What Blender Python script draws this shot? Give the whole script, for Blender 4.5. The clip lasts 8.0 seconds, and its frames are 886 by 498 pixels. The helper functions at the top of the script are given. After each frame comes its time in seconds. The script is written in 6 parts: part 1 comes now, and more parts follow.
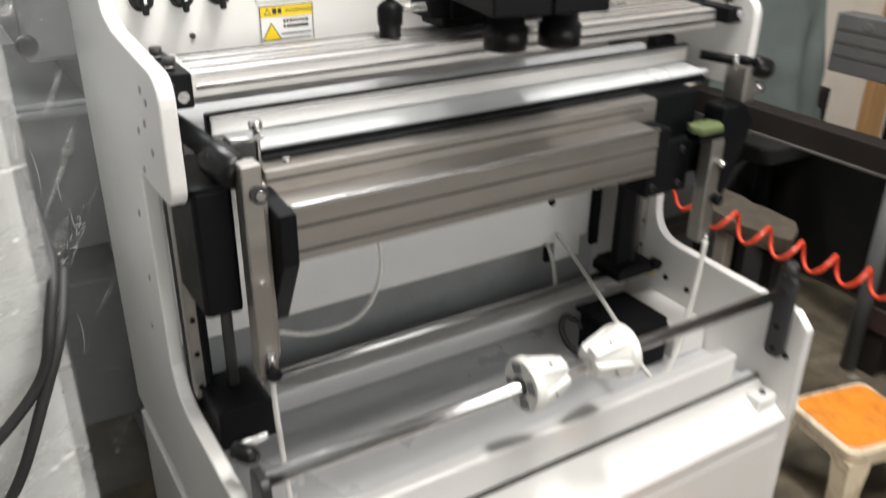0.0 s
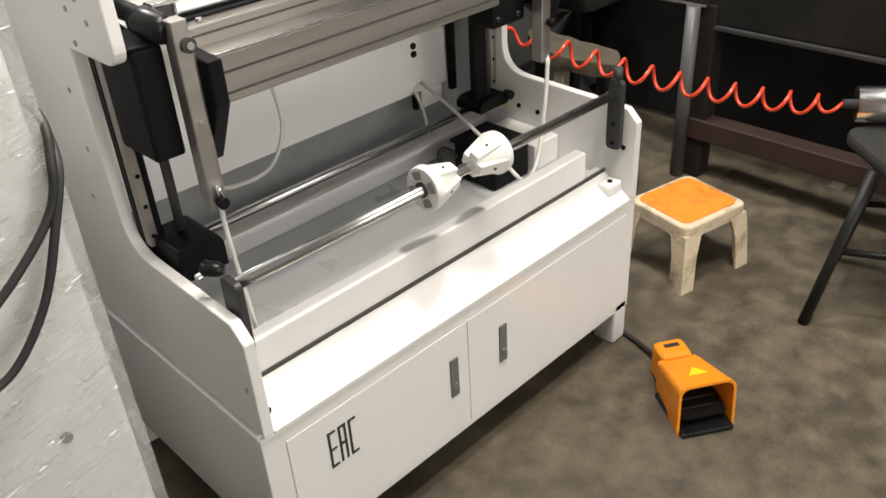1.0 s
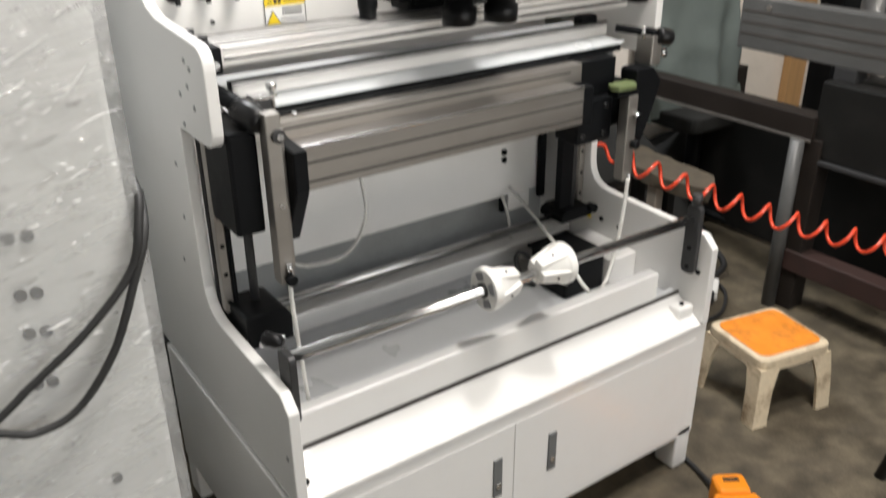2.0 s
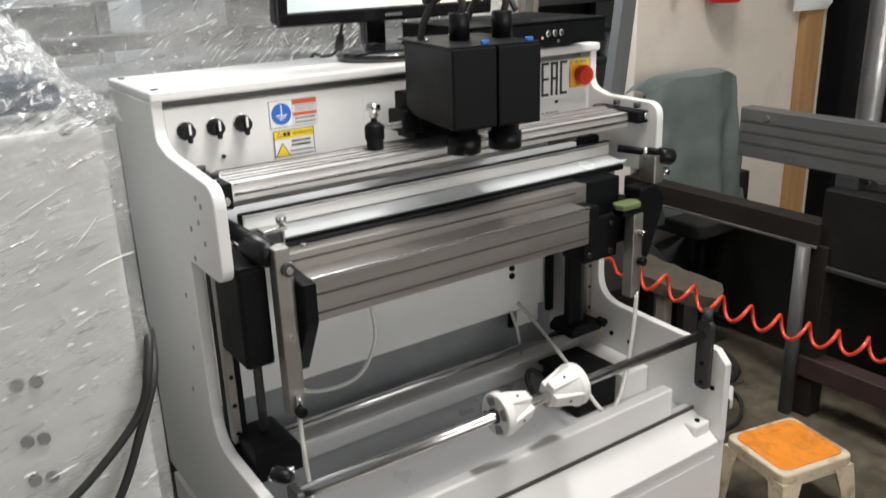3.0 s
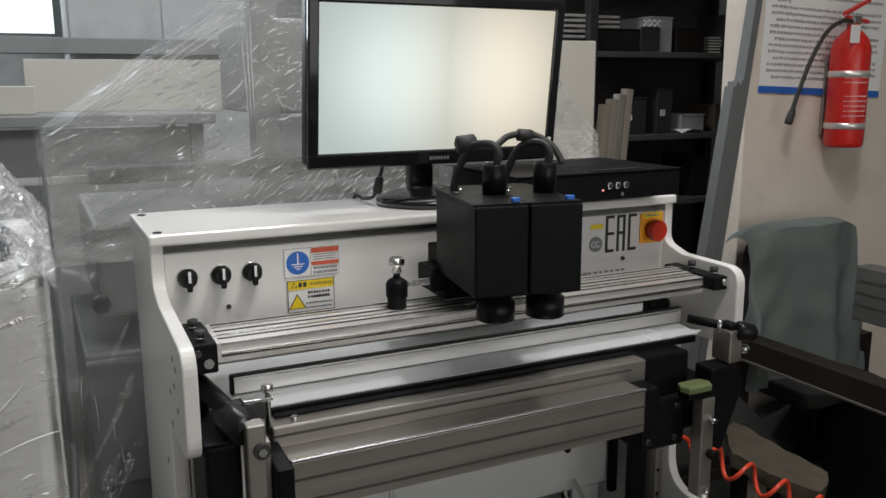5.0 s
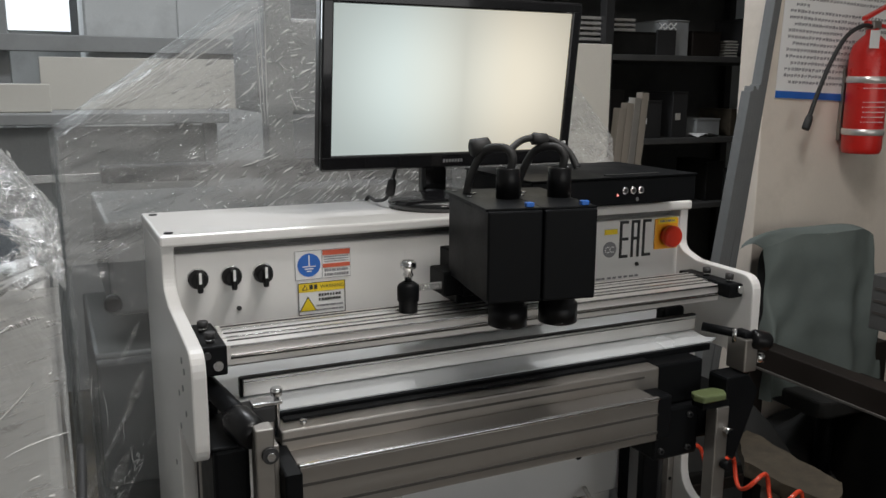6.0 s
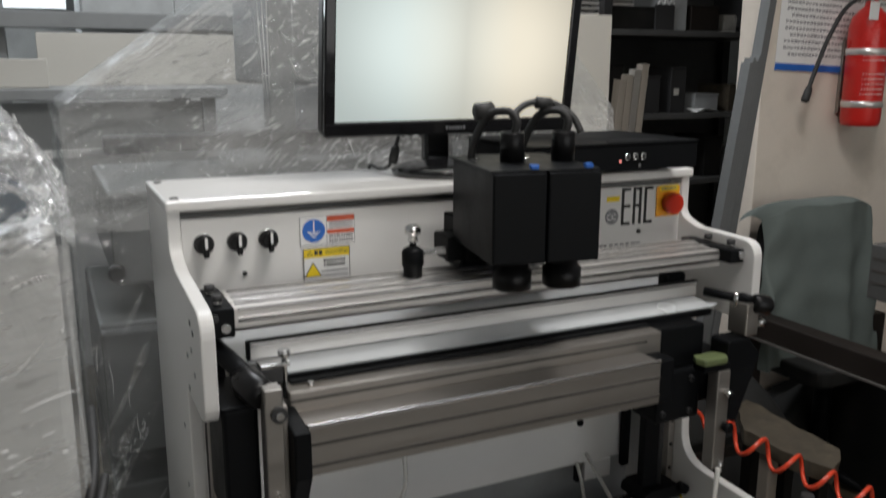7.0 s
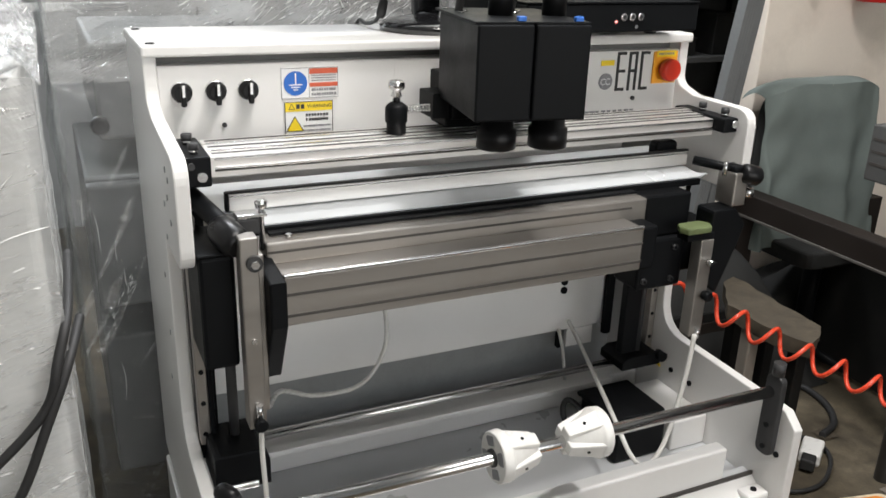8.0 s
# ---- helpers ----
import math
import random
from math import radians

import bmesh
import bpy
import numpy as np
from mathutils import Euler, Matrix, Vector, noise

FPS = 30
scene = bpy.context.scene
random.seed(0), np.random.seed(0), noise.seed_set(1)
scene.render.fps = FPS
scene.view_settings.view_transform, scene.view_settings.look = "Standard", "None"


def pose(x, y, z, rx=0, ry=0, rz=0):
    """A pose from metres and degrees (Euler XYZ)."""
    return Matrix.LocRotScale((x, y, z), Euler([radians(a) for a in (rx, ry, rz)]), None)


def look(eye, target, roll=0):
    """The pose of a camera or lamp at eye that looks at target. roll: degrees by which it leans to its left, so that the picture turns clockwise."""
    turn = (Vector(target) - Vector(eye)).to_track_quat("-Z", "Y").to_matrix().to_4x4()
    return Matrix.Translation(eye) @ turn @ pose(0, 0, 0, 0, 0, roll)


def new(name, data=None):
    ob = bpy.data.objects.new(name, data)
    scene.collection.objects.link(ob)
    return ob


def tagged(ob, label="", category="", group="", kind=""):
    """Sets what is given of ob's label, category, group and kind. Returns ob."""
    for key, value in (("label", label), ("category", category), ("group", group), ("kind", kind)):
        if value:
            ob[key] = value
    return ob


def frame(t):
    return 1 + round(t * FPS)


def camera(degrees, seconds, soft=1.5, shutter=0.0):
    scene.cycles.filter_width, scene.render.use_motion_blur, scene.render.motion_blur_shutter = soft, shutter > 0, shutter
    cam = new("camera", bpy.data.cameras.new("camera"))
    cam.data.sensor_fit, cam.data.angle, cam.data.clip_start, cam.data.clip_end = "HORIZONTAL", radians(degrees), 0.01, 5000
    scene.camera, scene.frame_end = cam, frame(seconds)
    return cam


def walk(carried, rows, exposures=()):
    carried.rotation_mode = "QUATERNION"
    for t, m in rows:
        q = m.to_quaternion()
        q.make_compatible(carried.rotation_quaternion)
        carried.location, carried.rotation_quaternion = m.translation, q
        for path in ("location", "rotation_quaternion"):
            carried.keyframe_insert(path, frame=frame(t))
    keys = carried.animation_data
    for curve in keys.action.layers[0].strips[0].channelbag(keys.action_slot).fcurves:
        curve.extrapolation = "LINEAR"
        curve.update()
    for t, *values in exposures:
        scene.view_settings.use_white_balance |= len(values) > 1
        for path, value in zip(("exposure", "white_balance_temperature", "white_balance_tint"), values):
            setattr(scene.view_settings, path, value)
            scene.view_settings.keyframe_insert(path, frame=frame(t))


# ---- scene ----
cam = camera(55.7, 8.0, soft=1.5, shutter=0.5)
PATH = [
    (0, (0.045, 0.092, 1.366), (0.995, 1.615, 0.484), 0.8),
    (0.2, (-0.027, 0.015, 1.348), (0.966, 1.493, 0.437), -0.8),
    (0.4, (-0.113, -0.01, 1.369), (0.957, 1.354, 0.372), -0.4),
    (0.5, (-0.144, -0.027, 1.354), (0.973, 1.299, 0.358), -1.3),
    (1, (-0.196, -0.09, 1.354), (0.961, 1.143, 0.285), -3.6),
    (1.5, (-0.162, -0.165, 1.356), (0.899, 1.142, 0.278), -2.2),
    (1.9, (-0.149, -0.178, 1.388), (0.869, 1.276, 0.466), -0.8),
    (2, (-0.157, -0.184, 1.393), (0.871, 1.294, 0.522), -0.5),
    (2.1, (-0.156, -0.194, 1.4), (0.872, 1.306, 0.567), -0.9),
    (2.2, (-0.158, -0.199, 1.411), (0.868, 1.314, 0.599), -0.8),
    (3.3, (-0.133, -0.152, 1.44), (0.953, 1.419, 0.845), -2.5),
    (3.5, (-0.114, -0.143, 1.431), (0.982, 1.434, 0.871), -2.9),
    (4, (0.021, -0.122, 1.453), (1.039, 1.531, 0.972), -1.8),
    (4.5, (0.086, -0.094, 1.468), (0.994, 1.642, 1.067), -1.3),
    (6, (0.103, -0.062, 1.473), (0.939, 1.713, 1.086), 0.3),
    (6.5, (0.075, -0.069, 1.475), (0.915, 1.71, 1.117), 0.1),
    (7, (0.086, -0.068, 1.448), (0.926, 1.695, 1.018), 0.1),
    (7.5, (0.114, -0.068, 1.412), (0.931, 1.649, 0.793), 1.0),
    (8, (0.12, -0.077, 1.41), (0.922, 1.615, 0.708), 1.8),
]
EXPOSURES = [(0.0, 0.3, 6500, 10), (1.0, 0.45, 6850, 10), (2.2, 0.2, 6500, 10), (3.5, -0.2, 6400, 10), (4.5, -0.72, 6400, 10), (6.0, -1.03, 6400, 10), (6.8, -1.03, 6400, 10), (7.4, -0.45, 6400, 10), (8.0, 0.02, 6400, 10)]
walk(cam, [(t, look(eye, target, roll)) for t, eye, target, roll in PATH], EXPOSURES)

# ---- light ----
world = bpy.data.worlds.new("world")
scene.world = world
world.use_nodes = True
sky = world.node_tree.nodes.new("ShaderNodeTexSky")
sky.sky_type, sky.sun_disc = "NISHITA", False
sky.sun_elevation, sky.sun_rotation = radians(35), radians(200)
world.node_tree.links.new(sky.outputs[0], world.node_tree.nodes["Background"].inputs[0])
world.node_tree.nodes["Background"].inputs[1].default_value = 0.1


def area_lamp(name, where, aim, sx, sy, watts, colour):
    d = bpy.data.lights.new(name, "AREA")
    d.shape, d.size, d.size_y, d.energy, d.color = "RECTANGLE", sx, sy, watts, colour
    ob = new(name, d)
    ob.matrix_world = look(where, aim)
    return ob


area_lamp("overhead_lamp", (0.7, 0.1, 3.1), (0.7, 0.15, 0), 1.0, 0.2, 42, (1.0, 0.95, 0.89))
area_lamp("overhead_lamp", (1.1, 0.66, 3.2), (1.05, 0.68, 0), 0.3, 0.2, 40, (1.0, 0.97, 0.94))
area_lamp("overhead_lamp", (1.0, 2.0, 3.35), (1.0, 2.0, 0), 1.2, 0.25, 16, (0.96, 0.98, 1.0))
# fill added to brighten the back hall and rack; no fixture known here
area_lamp("overhead_lamp", (0.95, 2.8, 3.45), (0.9, 3.1, 0), 0.9, 0.25, 70, (0.95, 0.97, 1.0))
area_lamp("door_light", (1.4, -3.98, 1.6), (1.1, 0.0, 1.2), 4.4, 2.8, 76, (1.0, 0.98, 0.95))
area_lamp("window_light", (-0.9, 5.55, 2.3), (-0.2, 0.0, 1.0), 2.2, 1.1, 42, (0.9, 0.96, 1.0))


# ---- shape helpers ----
WORLD_AT = {}


def box(bm, x0, x1, y0, y1, z0, z1, bevel=0.0, seg=2):
    r = bmesh.ops.create_cube(bm, size=1.0)
    vs = r["verts"]
    bmesh.ops.scale(bm, vec=(x1 - x0, y1 - y0, z1 - z0), verts=vs)
    bmesh.ops.translate(bm, vec=((x0 + x1) / 2, (y0 + y1) / 2, (z0 + z1) / 2), verts=vs)
    if bevel > 0:
        es = list({e for v in vs for e in v.link_edges})
        bmesh.ops.bevel(bm, geom=es, offset=bevel, segments=seg, affect="EDGES", profile=0.5)
    return bm


def B(x0, x1, y0, y1, z0, z1, bevel=0.0, seg=2):
    return box(bmesh.new(), x0, x1, y0, y1, z0, z1, bevel, seg)


def cyl(bm, p0, p1, r0, r1=None, seg=24, cap=True):
    p0, p1 = Vector(p0), Vector(p1)
    r1 = r0 if r1 is None else r1
    q = (p1 - p0).to_track_quat("Z", "Y").to_matrix()
    rings = []
    for p, r in ((p0, r0), (p1, r1)):
        rings.append([bm.verts.new(p + q @ Vector((r * math.cos(a), r * math.sin(a), 0))) for a in [2 * math.pi * k / seg for k in range(seg)]])
    for k in range(seg):
        f = bm.faces.new((rings[0][k], rings[0][(k + 1) % seg], rings[1][(k + 1) % seg], rings[1][k]))
        f.smooth = True
    if cap:
        bm.faces.new(list(reversed(rings[0])))
        bm.faces.new(rings[1])
    return bm


def C(p0, p1, r0, r1=None, seg=24, cap=True):
    return cyl(bmesh.new(), p0, p1, r0, r1, seg, cap)


def lathe(bm, p0, axis, profile, seg=28):
    """Turn (along, radius) pairs round the axis that starts at p0."""
    p0, q = Vector(p0), Vector(axis).normalized().to_track_quat("Z", "Y").to_matrix()
    rings = [[bm.verts.new(p0 + q @ Vector((r * math.cos(2 * math.pi * k / seg), r * math.sin(2 * math.pi * k / seg), h))) for k in range(seg)] for h, r in profile]
    for a, b in zip(rings, rings[1:]):
        for k in range(seg):
            f = bm.faces.new((a[k], a[(k + 1) % seg], b[(k + 1) % seg], b[k]))
            f.smooth = True
    bm.faces.new(list(reversed(rings[0])))
    bm.faces.new(rings[-1])
    return bm


def prism(bm, pts, axis, a0, a1, bevel=0.0):
    """Extrude a closed outline. axis x: pts are (y, z); y: (x, z); z: (x, y)."""
    def P(u, v, a):
        return {"x": (a, u, v), "y": (u, a, v), "z": (u, v, a)}[axis]
    lo = [bm.verts.new(P(u, v, a0)) for u, v in pts]
    hi = [bm.verts.new(P(u, v, a1)) for u, v in pts]
    n = len(pts)
    fs = [bm.faces.new(lo), bm.faces.new(list(reversed(hi)))]
    for k in range(n):
        fs.append(bm.faces.new((lo[k], hi[k], hi[(k + 1) % n], lo[(k + 1) % n])))
    bmesh.ops.recalc_face_normals(bm, faces=fs)
    if bevel > 0:
        es = list({e for f in fs[:2] for e in f.edges})
        bmesh.ops.bevel(bm, geom=es, offset=bevel, segments=2, affect="EDGES", profile=0.5)
    return bm


def rounded(pts, radii, steps=5):
    """An outline with its corners rounded."""
    out, n = [], len(pts)
    for k in range(n):
        p, a, b = Vector(pts[k]), Vector(pts[k - 1]), Vector(pts[(k + 1) % n])
        r = radii[k] if isinstance(radii, (list, tuple)) else radii
        if r <= 0:
            out.append(tuple(p))
            continue
        da, db = (a - p).normalized(), (b - p).normalized()
        half = da.angle(db) / 2
        t = min(r / math.tan(half), (a - p).length * 0.49, (b - p).length * 0.49)
        s, e = p + da * t, p + db * t
        for i in range(steps + 1):
            w = i / steps
            out.append(tuple(s * (1 - w) ** 2 + p * 2 * w * (1 - w) + e * w ** 2))
    return out


def smooth_path(pts, per=8):
    pts = [Vector(p) for p in pts]
    out = []
    for k in range(len(pts) - 1):
        p0, p1, p2, p3 = pts[max(k - 1, 0)], pts[k], pts[k + 1], pts[min(k + 2, len(pts) - 1)]
        for i in range(per):
            t = i / per
            out.append(0.5 * (2 * p1 + (p2 - p0) * t + (2 * p0 - 5 * p1 + 4 * p2 - p3) * t * t + (3 * p1 - p0 - 3 * p2 + p3) * t ** 3))
    out.append(pts[-1])
    return out


def sweep(bm, path, r, seg=10):
    """A round hose along a path."""
    path = [Vector(p) for p in path]
    rings, up = [], Vector((0.13, 0.21, 0.97)).normalized()
    for k, p in enumerate(path):
        d = (path[min(k + 1, len(path) - 1)] - path[max(k - 1, 0)]).normalized()
        u = (up - d * up.dot(d)).normalized()
        v = d.cross(u)
        up = u
        rings.append([bm.verts.new(p + r * (math.cos(2 * math.pi * i / seg) * u + math.sin(2 * math.pi * i / seg) * v)) for i in range(seg)])
    for a, b in zip(rings, rings[1:]):
        for i in range(seg):
            f = bm.faces.new((a[i], a[(i + 1) % seg], b[(i + 1) % seg], b[i]))
            f.smooth = True
    bm.faces.new(list(reversed(rings[0])))
    bm.faces.new(rings[-1])
    return bm


def hose(pts, r, per=8, seg=10):
    return sweep(bmesh.new(), smooth_path(pts, per), r, seg)


def sheet(f, nu, nv):
    """A skin from f(u, v), u and v from 0 to 1."""
    bm = bmesh.new()
    g = [[bm.verts.new(f(i / nu, j / nv)) for j in range(nv + 1)] for i in range(nu + 1)]
    for i in range(nu):
        for j in range(nv):
            bm.faces.new((g[i][j], g[i + 1][j], g[i + 1][j + 1], g[i][j + 1])).smooth = True
    return bm


def thing(name, at, label, category, group="", kind=""):
    ob = new(name)
    ob.location = at
    ob.empty_display_size = 0.05
    WORLD_AT[ob] = Vector(at)
    return tagged(ob, label, category, group, kind)


def link_mesh(name, bm, material, turn=None):
    bm.normal_update()
    me = bpy.data.meshes.new(name)
    if turn is not None:
        bmesh.ops.transform(bm, matrix=turn, verts=bm.verts)
    lo = Vector([min(v.co[k] for v in bm.verts) for k in range(3)])
    hi = Vector([max(v.co[k] for v in bm.verts) for k in range(3)])
    mid = (lo + hi) / 2
    bmesh.ops.translate(bm, vec=-mid, verts=bm.verts)
    bm.to_mesh(me)
    bm.free()
    me.materials.append(material)
    ob = new(name, me)
    ob.location = mid
    WORLD_AT[ob] = mid
    return ob


def part(name, bm, material, parent, label="", turn=None):
    """One mesh object, in world coordinates, under a thing or a part."""
    ob = link_mesh(name, bm, material, turn)
    ob.location = WORLD_AT[ob] - WORLD_AT[parent]
    ob.parent = parent
    return tagged(ob, label)


def solid(name, bm, material, label, category, group="", kind="", turn=None):
    return tagged(link_mesh(name, bm, material, turn), label, category, group, kind)


# ---- materials ----
def material(name, colour, rough=0.5, metal=0.0, spread=0.12, scale=6.0, stretch=(1, 1, 1), bump=0.0, fine=120.0, rough_spread=0.1, stain=None, stain_amount=0.0, stain_scale=3.0, coat=0.0, alpha=1.0, transmission=0.0):
    m = bpy.data.materials.new(name)
    m.use_nodes = True
    nt = m.node_tree
    bsdf = nt.nodes["Principled BSDF"]
    co = nt.nodes.new("ShaderNodeTexCoord")
    mp = nt.nodes.new("ShaderNodeMapping")
    mp.inputs["Scale"].default_value = stretch
    nt.links.new(co.outputs["Object"], mp.inputs[0])
    n1 = nt.nodes.new("ShaderNodeTexNoise")
    n1.inputs["Scale"].default_value, n1.inputs["Detail"].default_value = scale, 6
    n2 = nt.nodes.new("ShaderNodeTexNoise")
    n2.inputs["Scale"].default_value, n2.inputs["Detail"].default_value = fine, 3
    for n in (n1, n2):
        nt.links.new(mp.outputs[0], n.inputs["Vector"])
    add = nt.nodes.new("ShaderNodeMath")
    add.operation = "MULTIPLY_ADD"
    nt.links.new(n2.outputs[0], add.inputs[0])
    add.inputs[1].default_value = 0.35
    nt.links.new(n1.outputs[0], add.inputs[2])
    ramp = nt.nodes.new("ShaderNodeMapRange")
    ramp.inputs[1].default_value, ramp.inputs[2].default_value = 0.35, 1.0
    ramp.inputs[3].default_value, ramp.inputs[4].default_value = 1 - spread, 1 + spread
    nt.links.new(add.outputs[0], ramp.inputs[0])
    mul = nt.nodes.new("ShaderNodeMix")
    mul.data_type, mul.blend_type = "RGBA", "MULTIPLY"
    mul.inputs[0].default_value = 1.0
    mul.inputs[6].default_value = (*colour, 1)
    nt.links.new(ramp.outputs[0], mul.inputs[7])
    out = mul.outputs[2]
    if stain:
        n3 = nt.nodes.new("ShaderNodeTexNoise")
        n3.inputs["Scale"].default_value, n3.inputs["Detail"].default_value, n3.inputs["Roughness"].default_value = stain_scale, 8, 0.65
        nt.links.new(co.outputs["Object"], n3.inputs["Vector"])
        sr = nt.nodes.new("ShaderNodeMapRange")
        sr.inputs[1].default_value, sr.inputs[2].default_value = 0.48, 0.72
        sr.inputs[3].default_value, sr.inputs[4].default_value = 0.0, stain_amount
        nt.links.new(n3.outputs[0], sr.inputs[0])
        mx = nt.nodes.new("ShaderNodeMix")
        mx.data_type = "RGBA"
        nt.links.new(sr.outputs[0], mx.inputs[0])
        nt.links.new(out, mx.inputs[6])
        mx.inputs[7].default_value = (*stain, 1)
        out = mx.outputs[2]
    nt.links.new(out, bsdf.inputs["Base Color"])
    rr = nt.nodes.new("ShaderNodeMapRange")
    rr.inputs[1].default_value, rr.inputs[2].default_value = 0.3, 1.0
    rr.inputs[3].default_value, rr.inputs[4].default_value = max(rough - rough_spread, 0.02), min(rough + rough_spread, 1)
    nt.links.new(add.outputs[0], rr.inputs[0])
    nt.links.new(rr.outputs[0], bsdf.inputs["Roughness"])
    bsdf.inputs["Metallic"].default_value = metal
    bsdf.inputs["Coat Weight"].default_value = coat
    bsdf.inputs["Alpha"].default_value = alpha
    bsdf.inputs["Transmission Weight"].default_value = transmission
    if bump > 0:
        bp = nt.nodes.new("ShaderNodeBump")
        bp.inputs["Strength"].default_value, bp.inputs["Distance"].default_value = bump, 0.004
        nt.links.new(add.outputs[0], bp.inputs["Height"])
        nt.links.new(bp.outputs[0], bsdf.inputs["Normal"])
    return m


def fold_material(name):
    """Glossy half-clear fold ridge in stretch film; its white colour stands in for glints."""
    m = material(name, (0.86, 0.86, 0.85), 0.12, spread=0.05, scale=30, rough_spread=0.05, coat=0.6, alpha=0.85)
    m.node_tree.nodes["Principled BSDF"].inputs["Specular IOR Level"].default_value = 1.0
    return m


def film_material(name, haze, gloss_amount, crinkle, scale, tilt=-28, sparse=0.56, rough=0.16):
    """Clear stretch film: seen through, with milky streaks and thin glinting folds."""
    m = bpy.data.materials.new(name)
    m.use_nodes = True
    nt = m.node_tree
    nt.nodes.remove(nt.nodes["Principled BSDF"])
    out = nt.nodes["Material Output"]
    co = nt.nodes.new("ShaderNodeTexCoord")

    def stretched(angle, size):
        mp = nt.nodes.new("ShaderNodeMapping")
        mp.vector_type = "TEXTURE"
        mp.inputs["Rotation"].default_value = (0.1, radians(angle), 0.15)
        mp.inputs["Scale"].default_value = size
        nt.links.new(co.outputs["Object"], mp.inputs[0])
        return mp.outputs[0]

    def noise_tex(vector, s, detail, distortion):
        n = nt.nodes.new("ShaderNodeTexNoise")
        n.inputs["Scale"].default_value, n.inputs["Detail"].default_value, n.inputs["Distortion"].default_value = s, detail, distortion
        nt.links.new(vector, n.inputs["Vector"])
        return n.outputs[0]

    def remap(value, a, b, c, d):
        r = nt.nodes.new("ShaderNodeMapRange")
        for k, x in enumerate((a, b, c, d)):
            r.inputs[k + 1].default_value = x
        nt.links.new(value, r.inputs[0])
        return r.outputs[0]

    def blend(op, a, b):
        r = nt.nodes.new("ShaderNodeMath")
        r.operation = op
        nt.links.new(a, r.inputs[0])
        nt.links.new(b, r.inputs[1])
        return r.outputs[0]

    folds = noise_tex(stretched(tilt, (2.4, 1.0, 0.32)), scale, 4, 0.7)
    cross = noise_tex(stretched(tilt + 75, (1.6, 1.0, 0.4)), scale * 1.1, 4, 0.9)
    broad = noise_tex(stretched(tilt, (1.6, 1.0, 0.7)), 4.0, 5, 0.4)
    bp = nt.nodes.new("ShaderNodeBump")
    bp.inputs["Strength"].default_value, bp.inputs["Distance"].default_value = crinkle, 0.03
    nt.links.new(blend("ADD", folds, cross), bp.inputs["Height"])
    clear = nt.nodes.new("ShaderNodeBsdfTransparent")
    clear.inputs[0].default_value = (0.95, 0.96, 0.96, 1)
    milk = nt.nodes.new("ShaderNodeBsdfDiffuse")
    milk.inputs[0].default_value = (0.78, 0.78, 0.77, 1)
    gloss = nt.nodes.new("ShaderNodeBsdfGlossy")
    gloss.inputs["Color"].default_value = (0.95, 0.95, 0.95, 1)
    gloss.inputs["Roughness"].default_value = rough
    nt.links.new(bp.outputs[0], gloss.inputs["Normal"])
    s1 = nt.nodes.new("ShaderNodeMixShader")
    nt.links.new(blend("MULTIPLY", remap(broad, 0.35, 0.7, haze * 0.5, haze * 1.6), remap(folds, 0.3, 0.7, 0.88, 1.12)), s1.inputs[0])
    nt.links.new(clear.outputs[0], s1.inputs[1])
    nt.links.new(milk.outputs[0], s1.inputs[2])
    glint = blend("MAXIMUM", remap(folds, sparse, sparse + 0.07, gloss_amount * 0.12, gloss_amount), remap(cross, sparse + 0.1, sparse + 0.17, 0.0, gloss_amount * 0.7))
    s2 = nt.nodes.new("ShaderNodeMixShader")
    nt.links.new(glint, s2.inputs[0])
    nt.links.new(s1.outputs[0], s2.inputs[1])
    nt.links.new(gloss.outputs[0], s2.inputs[2])
    nt.links.new(s2.outputs[0], out.inputs[0])
    return m


